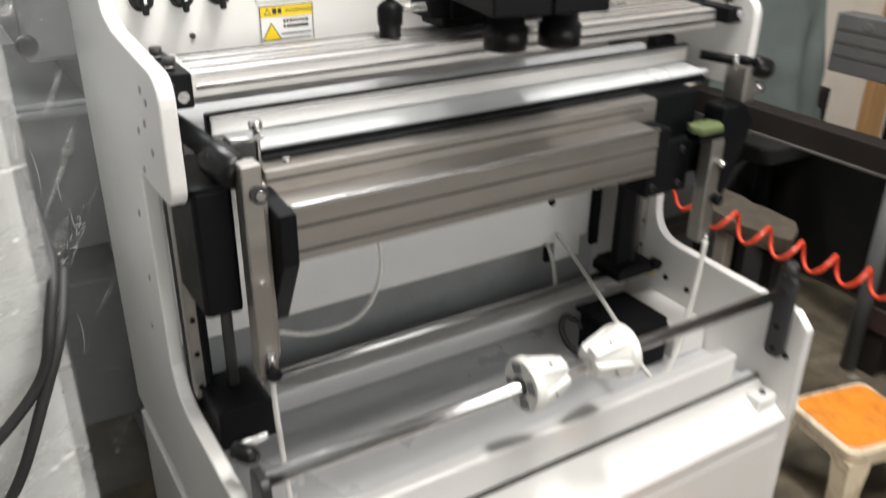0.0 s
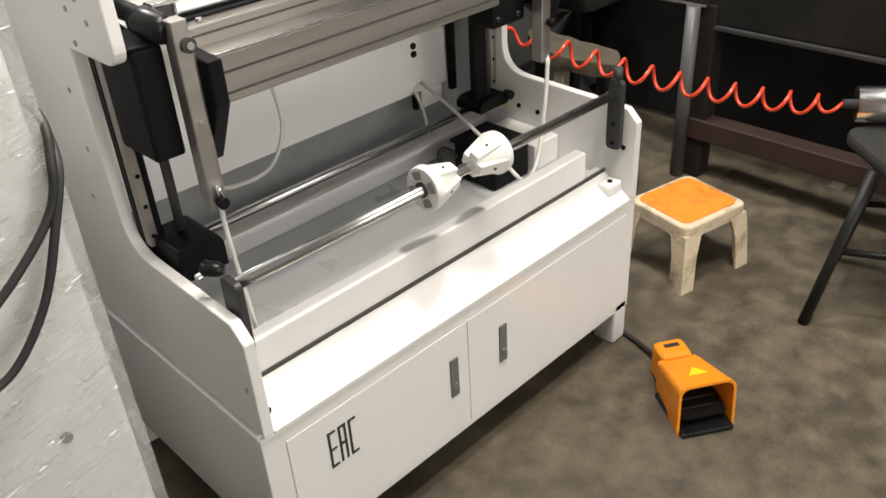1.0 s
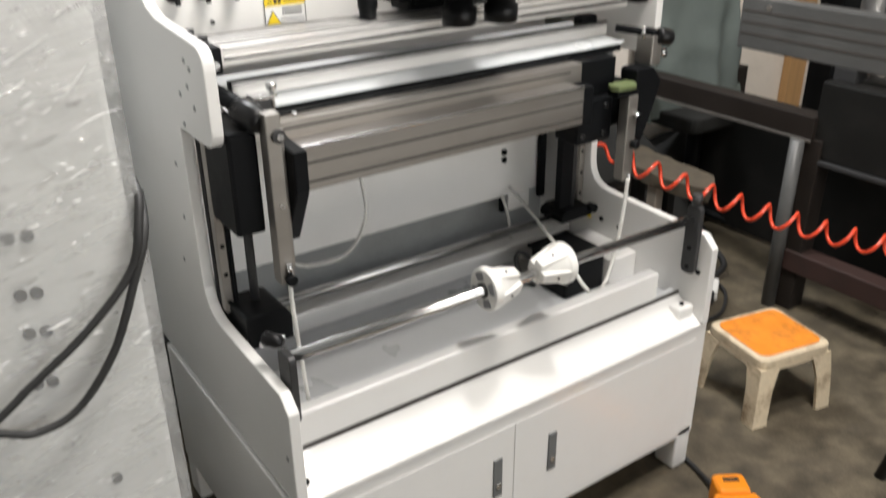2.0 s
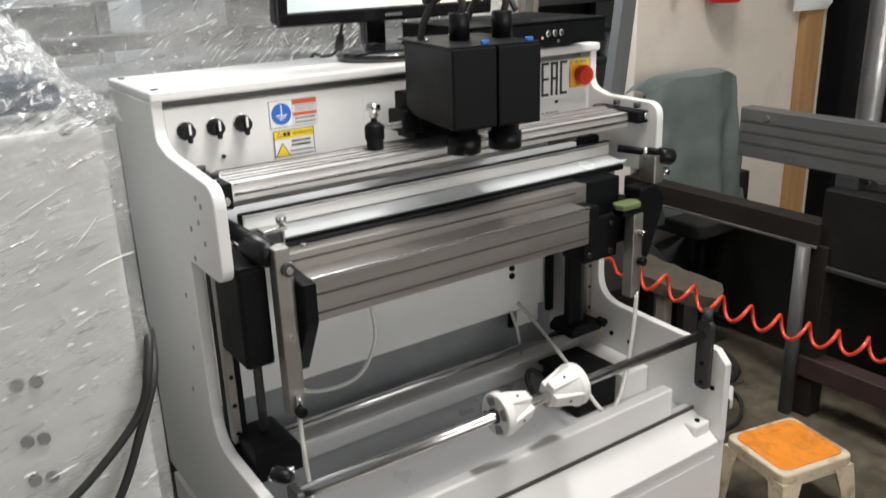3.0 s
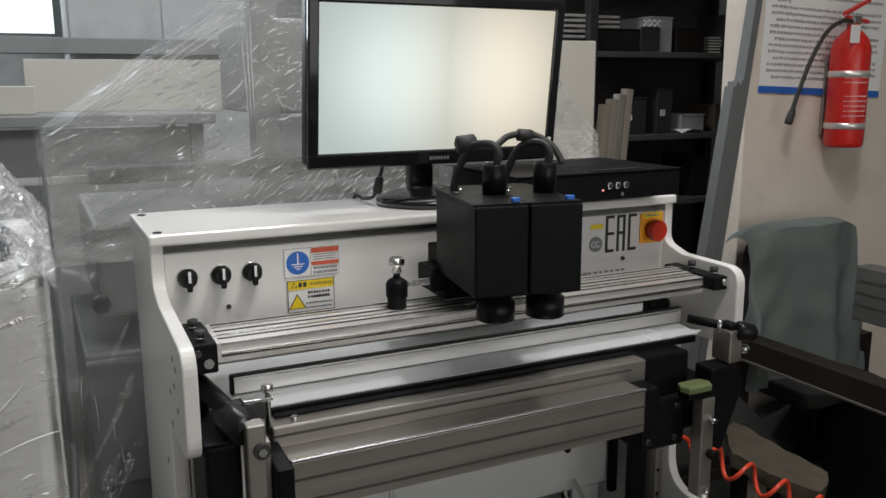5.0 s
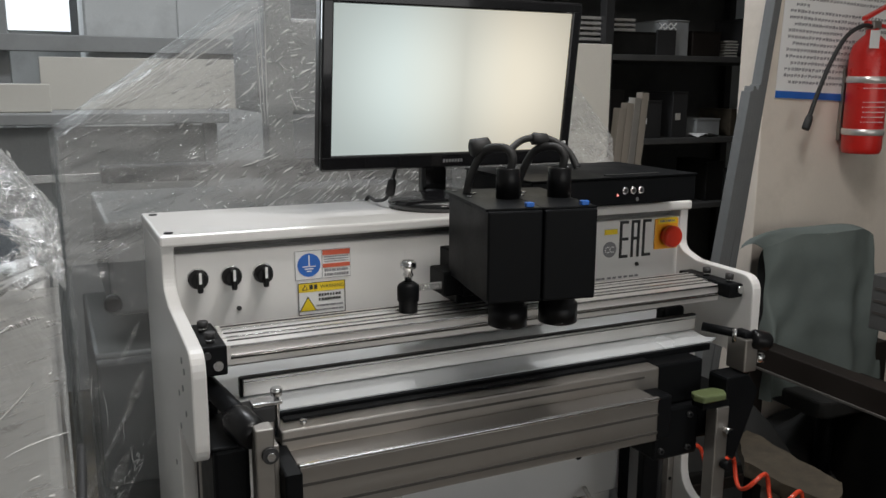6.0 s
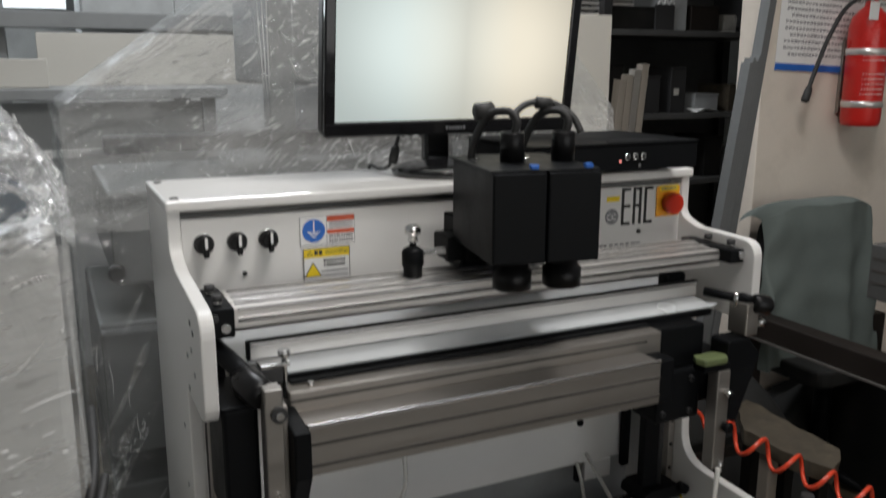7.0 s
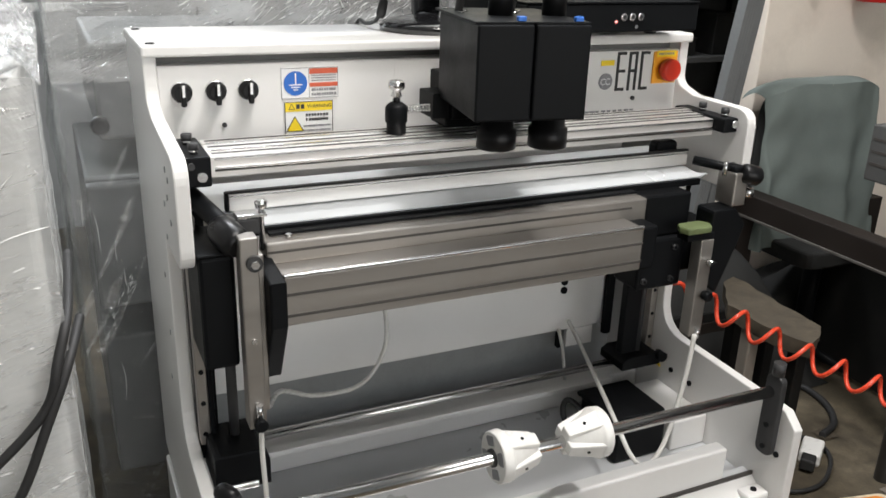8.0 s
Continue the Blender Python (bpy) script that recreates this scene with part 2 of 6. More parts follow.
def glow_material(name, left, right, strength):
    """A lit display that shows two soft camera pictures side by side."""
    m = bpy.data.materials.new(name)
    m.use_nodes = True
    nt = m.node_tree
    bsdf = nt.nodes["Principled BSDF"]
    co = nt.nodes.new("ShaderNodeTexCoord")
    sep = nt.nodes.new("ShaderNodeSeparateXYZ")
    nt.links.new(co.outputs["Object"], sep.inputs[0])
    tone = nt.nodes.new("ShaderNodeValToRGB")
    tone.color_ramp.elements[0].color, tone.color_ramp.elements[1].color = (*left, 1), (*right, 1)
    tone.color_ramp.elements[0].position, tone.color_ramp.elements[1].position = 0.25, 0.75
    mr = nt.nodes.new("ShaderNodeMapRange")
    mr.inputs[1].default_value, mr.inputs[2].default_value = -0.24, 0.24
    nt.links.new(sep.outputs[0], mr.inputs[0])
    nt.links.new(mr.outputs[0], tone.inputs[0])
    total = None
    for cx in (-0.085, 0.115):
        d = nt.nodes.new("ShaderNodeVectorMath")
        d.operation = "DISTANCE"
        nt.links.new(co.outputs["Object"], d.inputs[0])
        d.inputs[1].default_value = (cx, 0, 0.005)
        f = nt.nodes.new("ShaderNodeMapRange")
        f.interpolation_type = "SMOOTHSTEP"
        f.inputs[1].default_value, f.inputs[2].default_value = 0.02, 0.2
        f.inputs[3].default_value, f.inputs[4].default_value = 1.0, 0.0
        nt.links.new(d.outputs["Value"], f.inputs[0])
        if total is None:
            total = f.outputs[0]
        else:
            mx = nt.nodes.new("ShaderNodeMath")
            mx.operation = "MAXIMUM"
            nt.links.new(total, mx.inputs[0])
            nt.links.new(f.outputs[0], mx.inputs[1])
            total = mx.outputs[0]
    st = nt.nodes.new("ShaderNodeMapRange")
    st.inputs[3].default_value, st.inputs[4].default_value = strength * 0.68, strength * 1.15
    nt.links.new(total, st.inputs[0])
    nt.links.new(tone.outputs[0], bsdf.inputs["Emission Color"])
    nt.links.new(st.outputs[0], bsdf.inputs["Emission Strength"])
    bsdf.inputs["Base Color"].default_value = (0.02, 0.02, 0.02, 1)
    bsdf.inputs["Roughness"].default_value = 0.3
    return m


WHITE = material("white_powder_coat", (0.74, 0.73, 0.71), 0.36, coat=0.4, spread=0.03, scale=3, fine=260, bump=0.05, rough_spread=0.06, stain=(0.5, 0.48, 0.44), stain_amount=0.12, stain_scale=5)
WHITE_PLASTIC = material("white_plastic", (0.78, 0.77, 0.74), 0.3, spread=0.04, scale=20, stain=(0.5, 0.48, 0.44), stain_amount=0.3, stain_scale=25)
TRAY = material("grey_tray_paint", (0.52, 0.53, 0.54), 0.28, metal=0.2, spread=0.05, scale=4, fine=20, rough_spread=0.02, stain=(0.4, 0.4, 0.4), stain_amount=0.06, stain_scale=2)
# darkened grey: the shade under the top cover is put into the colour
RECESS_SHADE = material("recess_shade_grey", (0.17, 0.17, 0.165), 0.5, spread=0.06)
BLACK = material("black_anodised", (0.0055, 0.006, 0.0068), 0.45, spread=0.2, scale=12, rough_spread=0.1)
BLACK_PLASTIC = material("black_plastic", (0.007, 0.007, 0.0075), 0.3, spread=0.2, scale=10)
BLACK_GLOSS = material("black_gloss", (0.01, 0.01, 0.011), 0.08, spread=0.1, coat=0.5)
RUBBER = material("black_rubber", (0.02, 0.02, 0.02), 0.6, spread=0.2)
ALU = material("brushed_aluminium", (0.8, 0.78, 0.75), 0.34, metal=0.7, spread=0.12, scale=5, stretch=(0.4, 8, 14), fine=60, rough_spread=0.09, bump=0.03)
ALU_DULL = material("dull_aluminium", (0.345, 0.325, 0.3), 0.42, metal=0.9, spread=0.1, scale=4, stretch=(0.5, 6, 10), stain=(0.28, 0.25, 0.22), stain_amount=0.35, stain_scale=9)
STEEL = material("polished_steel_sheet", (0.76, 0.79, 0.81), 0.26, metal=0.3, spread=0.05, scale=4, fine=12, rough_spread=0.02)
CHROME = material("chrome", (0.74, 0.74, 0.74), 0.2, metal=1.0, spread=0.05)
GROOVE = material("groove_shadow_gap", (0.05, 0.045, 0.04), 0.6, spread=0.2)
IRON = material("dark_iron", (0.045, 0.045, 0.046), 0.5, metal=0.4, spread=0.2)
ORANGE = material("orange_plastic", (0.85, 0.27, 0.012), 0.38, spread=0.07, scale=14, bump=0.05, stain=(0.35, 0.13, 0.03), stain_amount=0.3, stain_scale=18)
SEAT = material("worn_orange_seat", (0.75, 0.24, 0.02), 0.55, spread=0.16, scale=16, bump=0.1, stain=(0.2, 0.08, 0.02), stain_amount=0.7, stain_scale=14)
STOOL = material("dirty_cream_plastic", (0.62, 0.52, 0.37), 0.5, spread=0.2, scale=14, bump=0.1, stain=(0.13, 0.075, 0.035), stain_amount=0.9, stain_scale=13)
CONCRETE = material("stained_concrete", (0.09, 0.073, 0.048), 0.62, spread=0.75, scale=14, fine=190, bump=0.4, rough_spread=0.16, stain=(0.043, 0.035, 0.025), stain_amount=0.85, stain_scale=8)
CREAM = material("cream_painted_wall", (0.7, 0.63, 0.55), 0.7, spread=0.06, scale=3, bump=0.06, stain=(0.36, 0.31, 0.25), stain_amount=0.3, stain_scale=4)
HALL = material("grey_hall_wall", (0.6, 0.62, 0.62), 0.8, spread=0.12, scale=2, stain=(0.16, 0.16, 0.16), stain_amount=0.5, stain_scale=2)
CEILING = material("ceiling_paint", (0.68, 0.68, 0.67), 0.8, spread=0.1, scale=2)
WOOD = material("raw_wood", (0.42, 0.24, 0.1), 0.6, spread=0.25, scale=5, stretch=(8, 8, 0.6), bump=0.1)
PIPE = material("grey_pipe_paint", (0.075, 0.075, 0.073), 0.45, spread=0.2, scale=6)
WOOD_PALE = material("pale_planed_wood", (0.17, 0.15, 0.125), 0.6, spread=0.2, scale=5, stretch=(8, 8, 0.6))
RED_BROWN = material("red_brown_primer", (0.034, 0.016, 0.013), 0.6, spread=0.3, scale=8, stain=(0.014, 0.01, 0.008), stain_amount=0.7, stain_scale=9, bump=0.05)
BROWN = material("brown_painted_steel", (0.015, 0.0115, 0.0095), 0.55, spread=0.25, scale=8, stain=(0.014, 0.011, 0.009), stain_amount=0.6, stain_scale=8, bump=0.05)
DARK = material("dark_grey_sheet_metal", (0.011, 0.011, 0.0105), 0.45, spread=0.3, scale=5, stain=(0.024, 0.022, 0.02), stain_amount=0.5, stain_scale=5)
GREY_PAINT = material("grey_machine_paint", (0.3, 0.31, 0.31), 0.45, spread=0.1, scale=4, stain=(0.15, 0.15, 0.15), stain_amount=0.4, stain_scale=5)
DARK_PAINT = material("dark_grey_machine_paint", (0.13, 0.135, 0.135), 0.45, spread=0.15, scale=4, stain=(0.07, 0.07, 0.07), stain_amount=0.5, stain_scale=5)
GREEN_CLOTH = material("grey_green_cloth", (0.145, 0.17, 0.16), 0.85, spread=0.12, scale=8, fine=300, bump=0.12, stain=(0.09, 0.11, 0.1), stain_amount=0.4, stain_scale=6)
DARK_CLOTH = material("dark_tarpaulin", (0.027, 0.027, 0.026), 0.8, spread=0.3, scale=8, bump=0.1)
BOARD = material("worn_brown_board", (0.058, 0.046, 0.03), 0.75, spread=0.5, scale=22, bump=0.3, stain=(0.028, 0.021, 0.014), stain_amount=0.9, stain_scale=14)
CARD = material("pale_sheet_board", (0.55, 0.53, 0.48), 0.45, spread=0.06, scale=3)
RED = material("red_enamel", (0.62, 0.02, 0.015), 0.3, spread=0.08, scale=10, coat=0.2, stain=(0.35, 0.02, 0.015), stain_amount=0.3, stain_scale=12)
RED_KNOB = material("red_plastic_knob", (0.55, 0.03, 0.01), 0.3, spread=0.05)
COIL = material("red_polyurethane_hose", (0.62, 0.06, 0.025), 0.25, spread=0.06, coat=0.3)
HOSE = material("clear_white_hose", (0.72, 0.71, 0.67), 0.25, spread=0.06, alpha=0.75)
BLUE = material("blue_print", (0.02, 0.13, 0.5), 0.45, spread=0.04)
YELLOW = material("yellow_print", (0.85, 0.62, 0.015), 0.45, spread=0.04)
YELLOW_PLATE = material("orange_yellow_plate", (0.9, 0.4, 0.02), 0.4, spread=0.04)
PRINT_RED = material("red_print", (0.6, 0.11, 0.05), 0.45, spread=0.05)
INK = material("black_print", (0.02, 0.02, 0.02), 0.5, spread=0.1)
INK_GREY = material("grey_print", (0.22, 0.22, 0.23), 0.5, spread=0.1)
PAPER = material("white_paper", (0.82, 0.82, 0.81), 0.6, spread=0.03, scale=4)
GREEN_TAPE = material("pale_green_plastic", (0.12, 0.15, 0.065), 0.4, spread=0.2, scale=30)
BLUE_GLOVE = material("blue_grey_rubber", (0.05, 0.075, 0.1), 0.5, spread=0.2, scale=10, bump=0.1)
FILM = film_material("stretch_film", 0.16, 0.65, 1.0, 40, -20, 0.49)
FILM_FLAT = film_material("tight_stretch_film", 0.3, 0.4, 0.5, 44, -14, 0.58, 0.27)
FILM_THIN = film_material("thin_stretch_film", 0.26, 0.45, 1.0, 60, -24, 0.56, 0.12)
FILM_SMOOTH = film_material("smooth_stretch_film", 0.1, 0.3, 0.5, 10, -60, 0.6)
FOLD_GLINT = fold_material("film_fold_glint")
FOIL = material("silver_foil_wrap", (0.68, 0.68, 0.68), 0.22, metal=0.7, spread=0.15, scale=14, bump=0.8, stretch=(1, 1, 0.4))
SCREEN = glow_material("lit_display", (0.84, 0.94, 0.89), (1.0, 0.92, 0.74), 1.45)
LED_RED = bpy.data.materials.new("red_indicator")
LED_RED.use_nodes = True
LED_RED.node_tree.nodes["Principled BSDF"].inputs["Emission Color"].default_value = (1, 0.05, 0.02, 1)
LED_RED.node_tree.nodes["Principled BSDF"].inputs["Emission Strength"].default_value = 2.0
DAY = bpy.data.materials.new("daylit_window_pane")
DAY.use_nodes = True
DAY.node_tree.nodes["Principled BSDF"].inputs["Emission Color"].default_value = (0.9, 0.96, 1, 1)
DAY.node_tree.nodes["Principled BSDF"].inputs["Emission Strength"].default_value = 2.2

for m, s in ((BLACK, 0.1), (BLACK_PLASTIC, 0.25), (DARK, 0.2), (BROWN, 0.25), (DARK_CLOTH, 0.2), (GREEN_CLOTH, 0.2)):
    m.node_tree.nodes["Principled BSDF"].inputs["Specular IOR Level"].default_value = s

# ---- room ----
floor = solid("floor", B(-4.0, 6.2, -4.0, 6.0, -0.12, 0.0), CONCRETE, "worn brownish concrete workshop floor with stains", "floor", kind="structure")
solid("ceiling", B(-4.0, 6.2, -4.0, 6.0, 3.6, 3.72), CEILING, "plain grey workshop ceiling", "ceiling", kind="structure")
bm = bmesh.new()
box(bm, -4.0, -0.9, -4.15, -4.0, 0, 3.6)
box(bm, 3.7, 6.2, -4.15, -4.0, 0, 3.6)
box(bm, -0.9, 3.7, -4.15, -4.0, 3.05, 3.6)
solid("wall_south", bm, HALL, "plain grey workshop wall with a wide doorway", "wall", kind="structure")
solid("ground", B(-12, 12, -20, -4.15, -0.14, -0.02), CONCRETE, "concrete yard outside the doorway", "ground", kind="structure")
solid("wall_west", B(-4.15, -4.0, -4.0, 6.0, 0, 3.6), HALL, "plain grey workshop wall", "wall", kind="structure")
solid("wall_east", B(6.2, 6.35, -4.0, 6.0, 0, 3.6), HALL, "plain grey workshop wall", "wall", kind="structure")
# back wall with one window opening
bm = bmesh.new()
WX0, WX1, WZ0, WZ1 = -2.2, 0.34, 1.72, 2.9
box(bm, -4.0, WX0, 5.6, 5.75, 0, 3.6)
box(bm, WX1, 6.2, 5.6, 5.75, 0, 3.6)
box(bm, WX0, WX1, 5.6, 5.75, 0, WZ0)
box(bm, WX0, WX1, 5.6, 5.75, WZ1, 3.6)
solid("wall_north", bm, HALL, "grey workshop back wall with a window opening", "wall", kind="structure")
win = thing("window_1", ((WX0 + WX1) / 2, 5.66, WZ0), "bright daylit steel-framed workshop window", "window", kind="structure")
for x in (WX0, WX0 + 0.83, WX0 + 1.67, WX1 - 0.05):
    part("window_frame", B(x, x + 0.05, 5.62, 5.68, WZ0, WZ1), GREY_PAINT, win)
for z in (WZ0, (WZ0 + WZ1) / 2, WZ1 - 0.05):
    part("window_frame", B(WX0, WX1, 5.625, 5.675, z, z + 0.05), GREY_PAINT, win)
part("pane", B(WX0, WX1, 5.7, 5.71, WZ0, WZ1), DAY, win)
# partition wall that carries the extinguisher
solid("wall_partition", B(2.325, 6.2, 2.1, 2.22, 0, 3.6, 0.004), CREAM, "cream painted partition wall with scuffs", "wall", kind="structure")
# ---- plate mounting machine ----
MX0, MX1 = 0.247, 1.273
machine = thing("plate_mounting_machine", (0.76, 1.15, 0.0), "white steel plate mounting machine with aluminium beams and black carriages", "machine")



def side_outline(nose, back, shoulder):
    return rounded(
        [(1.5, 1.226), (1.252, 1.226), (1.252, shoulder), (1.2, shoulder - 0.016), (nose, 1.13), (nose, 0.976), (back, 0.976), (back, 0.632), (0.848, 0.622), (0.82, 0.595), (0.82, 0.41), (1.5, 0.41)],
        [0, 0, 0.028, 0.04, 0.035, 0.03, 0.0, 0.07, 0.008, 0.008, 0, 0], 6)


for x0, x1, nose, back, shoulder in ((MX0, MX0 + 0.02, 1.0, 1.15, 1.162), (MX1 - 0.02, MX1, 1.045, 1.205, 1.148)):
    pl = part("side_plate", prism(bmesh.new(), side_outline(nose, back, shoulder), "x", x0, x1, 0.0025), WHITE, machine, "white painted side plate with curved cut-outs")
    if x0 < 0.5:
        for y, z in ((1.06, 1.09), (1.08, 1.06), (1.06, 1.03), (1.08, 1.1), (1.2, 0.9), (1.2, 0.8), (1.24, 0.7), (0.84, 0.5), (1.12, 1.04), (1.12, 0.99)):
            part("screw", C((x0 - 0.0015, y, z), (x0 + 0.001, y, z), 0.0045, seg=10), GREY_PAINT, pl)
    for y, z in ((0.85, 0.53), (1.153, 0.552), (1.094, 0.55)):
        part("screw", C((x1 - 0.001 if x0 < 0.5 else x0 - 0.003, y, z), (x1 + 0.003 if x0 < 0.5 else x0 + 0.001, y, z), 0.006, seg=10), BLACK, pl)

# base cabinet
base = part("base_cabinet", B(MX0 - 0.006, MX1 + 0.006, 0.836, 1.46, 0.105, 0.405, 0.003), WHITE, machine)
for x in (MX0 - 0.004, MX1 + 0.004 - 0.05):
    for y in (0.826, 1.4):
        part("foot", B(x, x + 0.05, y, y + 0.06, 0.0, 0.12, 0.006), WHITE, machine)
part("front_frame", B(MX0 - 0.006, MX1 + 0.006, 0.826, 0.838, 0.098, 0.402, 0.002), WHITE, machine)
for k, (x0, x1, lx) in enumerate(((0.285, 0.7105, 0.67), (0.7135, 1.245, 0.813))):
    d = part("door", B(x0, x1, 0.8238, 0.8258, 0.115, 0.372, 0.0008), WHITE, machine, "white cabinet door panel")
    la = part("latch", B(lx - 0.011, lx + 0.011, 0.82, 0.8238, 0.212, 0.306, 0.0015), DARK_PAINT, d, "dark steel push latch")
    part("latch_button", B(lx - 0.006, lx + 0.006, 0.8175, 0.82, 0.232, 0.248, 0.002), CHROME, d)


def conformity_mark(x, y, z, w, h, parent):
    """Angular three-letter mark made of bars; x, z: its lower left corner."""
    lw, s = w * 0.27, w * 0.075
    gap = (w - 3 * lw) / 2
    for k in range(3):
        a = x + k * (lw + gap)
        bm = bmesh.new()
        box(bm, a, a + s, y - 0.0012, y, z, z + h)
        if k == 1:
            box(bm, a + lw - s, a + lw, y - 0.0012, y, z, z + h)
        box(bm, a, a + lw, y - 0.0016, y - 0.0002, z + h - s, z + h)
        if k < 2:
            box(bm, a, a + lw, y - 0.0016, y - 0.0002, z + h * 0.47, z + h * 0.47 + s)
        if k != 1:
            box(bm, a, a + lw, y - 0.0016, y - 0.0002, z, z + s)
        part("letter", bm, INK, parent, "printed black angular letter")


conformity_mark(0.362, 0.8237, 0.25, 0.062, 0.082, machine)

# ledge, slot and raised bar in front of the tray
ledge = prism(bmesh.new(), [(0.822, 0.402), (0.822, 0.409), (0.897, 0.458), (0.897, 0.402)], "x", MX0 + 0.021, MX1 - 0.021, 0.001)
part("ledge", ledge, WHITE, machine, "white sloping front ledge")
part("slot_gap", B(MX0 + 0.021, MX1 - 0.021, 0.894, 0.8985, 0.4575, 0.4655), GROOVE, machine)
part("raised_bar", B(MX0 + 0.021, 1.18, 0.897, 0.926, 0.4625, 0.531, 0.004), WHITE, machine, "white raised bar behind the ledge")
bk = part("corner_bracket", B(1.2, 1.25, 0.845, 0.88, 0.418, 0.452, 0.006), WHITE, machine)
part("screw", C((1.225, 0.862, 0.451), (1.225, 0.862, 0.455), 0.006, seg=12), BLACK, bk)
part("screw", C((0.279, 0.852, 0.424), (0.279, 0.849, 0.432), 0.0055, seg=12), BLACK, machine)
# tray
tray = bmesh.new()
box(tray, MX0 + 0.021, MX1 - 0.021, 0.92, 1.45, 0.43, 0.446)
box(tray, MX0 + 0.021, MX1 - 0.021, 0.8975, 0.92, 0.402, 0.46)
part("tray", tray, TRAY, machine, "grey satin steel tray")
part("tray_step", B(MX0 + 0.021, MX1 - 0.021, 1.26, 1.3, 0.446, 0.5, 0.004), WHITE, machine)
part("tray_back", B(MX0 + 0.021, MX1 - 0.021, 1.38, 1.395, 0.446, 0.66, 0.002), GREY_PAINT, machine)
part("lower_back", B(MX0 + 0.021, MX1 - 0.021, 1.44, 1.455, 0.41, 1.2), WHITE, machine)
part("guide_rod", C((0.3, 1.2, 0.572), (1.13, 1.2, 0.572), 0.008), CHROME, machine, "chrome guide rod")
part("tray_rail", B(0.3, 1.16, 1.23, 1.25, 0.5, 0.512, 0.002), WHITE, machine)
# white plate behind the beams
wp = part("back_plate", B(0.29, 1.2, 1.335, 1.341, 0.592, 1.02, 0.002), WHITE, machine, "white steel plate with holes")
for z in (0.71, 0.69):
    part("hole_plug", C((1.084, 1.331, z), (1.084, 1.336, z), 0.008, seg=14), BLACK, wp)
part("hole_plug", C((0.37, 1.331, 0.72), (0.37, 1.336, 0.72), 0.008, seg=14), BLACK, wp)
part("slot", B(1.078, 1.089, 1.331, 1.345, 0.55, 0.586, 0.002), BLACK, wp)
part("small_plate", B(1.1, 1.17, 1.333, 1.345, 0.548, 0.5915, 0.002), WHITE, wp)

# control panel and top cover
panel = part("control_panel", B(MX0 + 0.02, MX1 - 0.02, 1.255, 1.262, 1.04, 1.213, 0.002), WHITE, machine, "white control panel")
# back of the recess, painted dark for the shade below the cover
part("recess", B(MX0 + 0.02, MX1 - 0.02, 1.285, 1.29, 1.2, 1.23), RECESS_SHADE, machine)
part("recess_shelf", B(MX0 + 0.02, MX1 - 0.02, 1.262, 1.29, 1.205, 1.2125), WHITE, machine)
cover = part("top_cover", B(MX0 - 0.002, MX1 + 0.002, 1.243, 1.502, 1.2265, 1.244, 0.004), WHITE, machine, "white folded sheet top cover")
for x, y in ((0.262, 1.27), (0.262, 1.47)):
    part("screw", C((x, y, 1.243), (x, y, 1.2455), 0.007, seg=12), BLACK, cover)
part("back_cover", B(MX0 + 0.02, MX1 - 0.02, 1.49, 1.499, 0.41, 1.226), WHITE, machine)

for x in (0.3, 0.352, 0.402):
    k = part("selector_switch", lathe(bmesh.new(), (x, 1.255, 1.172), (0, -1, 0), [(0, 0.0155), (0.004, 0.0155), (0.006, 0.0135), (0.02, 0.0125), (0.021, 0.011)]), BLACK_PLASTIC, panel)
    part("bezel", lathe(bmesh.new(), (x, 1.2545, 1.172), (0, -1, 0), [(0, 0.0168), (0.003, 0.0166), (0.0035, 0.0155)]), CHROME, panel)
    part("handle", B(x - 0.0045, x + 0.0045, 1.228, 1.236, 1.1535, 1.186, 0.003), BLACK_PLASTIC, panel)
    part("pointer", B(x - 0.002, x + 0.002, 1.2268, 1.2279, 1.169, 1.1865), PAPER, panel)
part("screw", C((0.352 + 0.01, 1.2515, 1.118), (0.362, 1.256, 1.118), 0.004, seg=10), IRON, panel)
part("screw", C((1.15, 1.2515, 1.122), (1.15, 1.256, 1.122), 0.004, seg=10), IRON, panel)


def bars(parent, x0, x1, z0, z1, rows, y, mat, cols, name="print", fill=0.6):
    """Unreadable print as plain bars, one part a row."""
    h = (z1 - z0) / rows
    for r in range(rows):
        bm = bmesh.new()
        x = x0
        while x < x1:
            w = (x1 - x0) / cols * random.uniform(0.55, 0.9)
            box(bm, x, min(x + w, x1), y - 0.0005, y, z1 - (r + 1) * h + h * (1 - fill) / 2, z1 - r * h - h * (1 - fill) / 2)
            x += (x1 - x0) / cols
        part(name, bm, mat, parent)


def border(x0, x1, z0, z1, w, y, mat):
    """Printed outline of a sticker."""
    bm = bmesh.new()
    box(bm, x0, x1, y - 0.0004, y, z1 - w, z1)
    box(bm, x0, x1, y - 0.0004, y, z0, z0 + w)
    box(bm, x0, x0 + w, y - 0.0004, y, z0 + w, z1 - w)
    box(bm, x1 - w, x1, y - 0.0004, y, z0 + w, z1 - w)
    part("sticker_outline", bm, mat, panel)


def lettering(words, x, y, z, height, mat, parent):
    """Flat printed words that face the front."""
    cu = bpy.data.curves.new("lettering", "FONT")
    cu.body, cu.size, cu.extrude = words, height * 1.4, 0.0002
    ob = bpy.data.objects.new("lettering", cu)
    me = bpy.data.meshes.new_from_object(ob)
    bm = bmesh.new()
    bm.from_mesh(me)
    bpy.data.objects.remove(ob)
    bpy.data.meshes.remove(me)
    return part("lettering", bm, mat, parent, "", Matrix.Translation((x, y, z)) @ Matrix.Rotation(radians(90), 4, "X"))


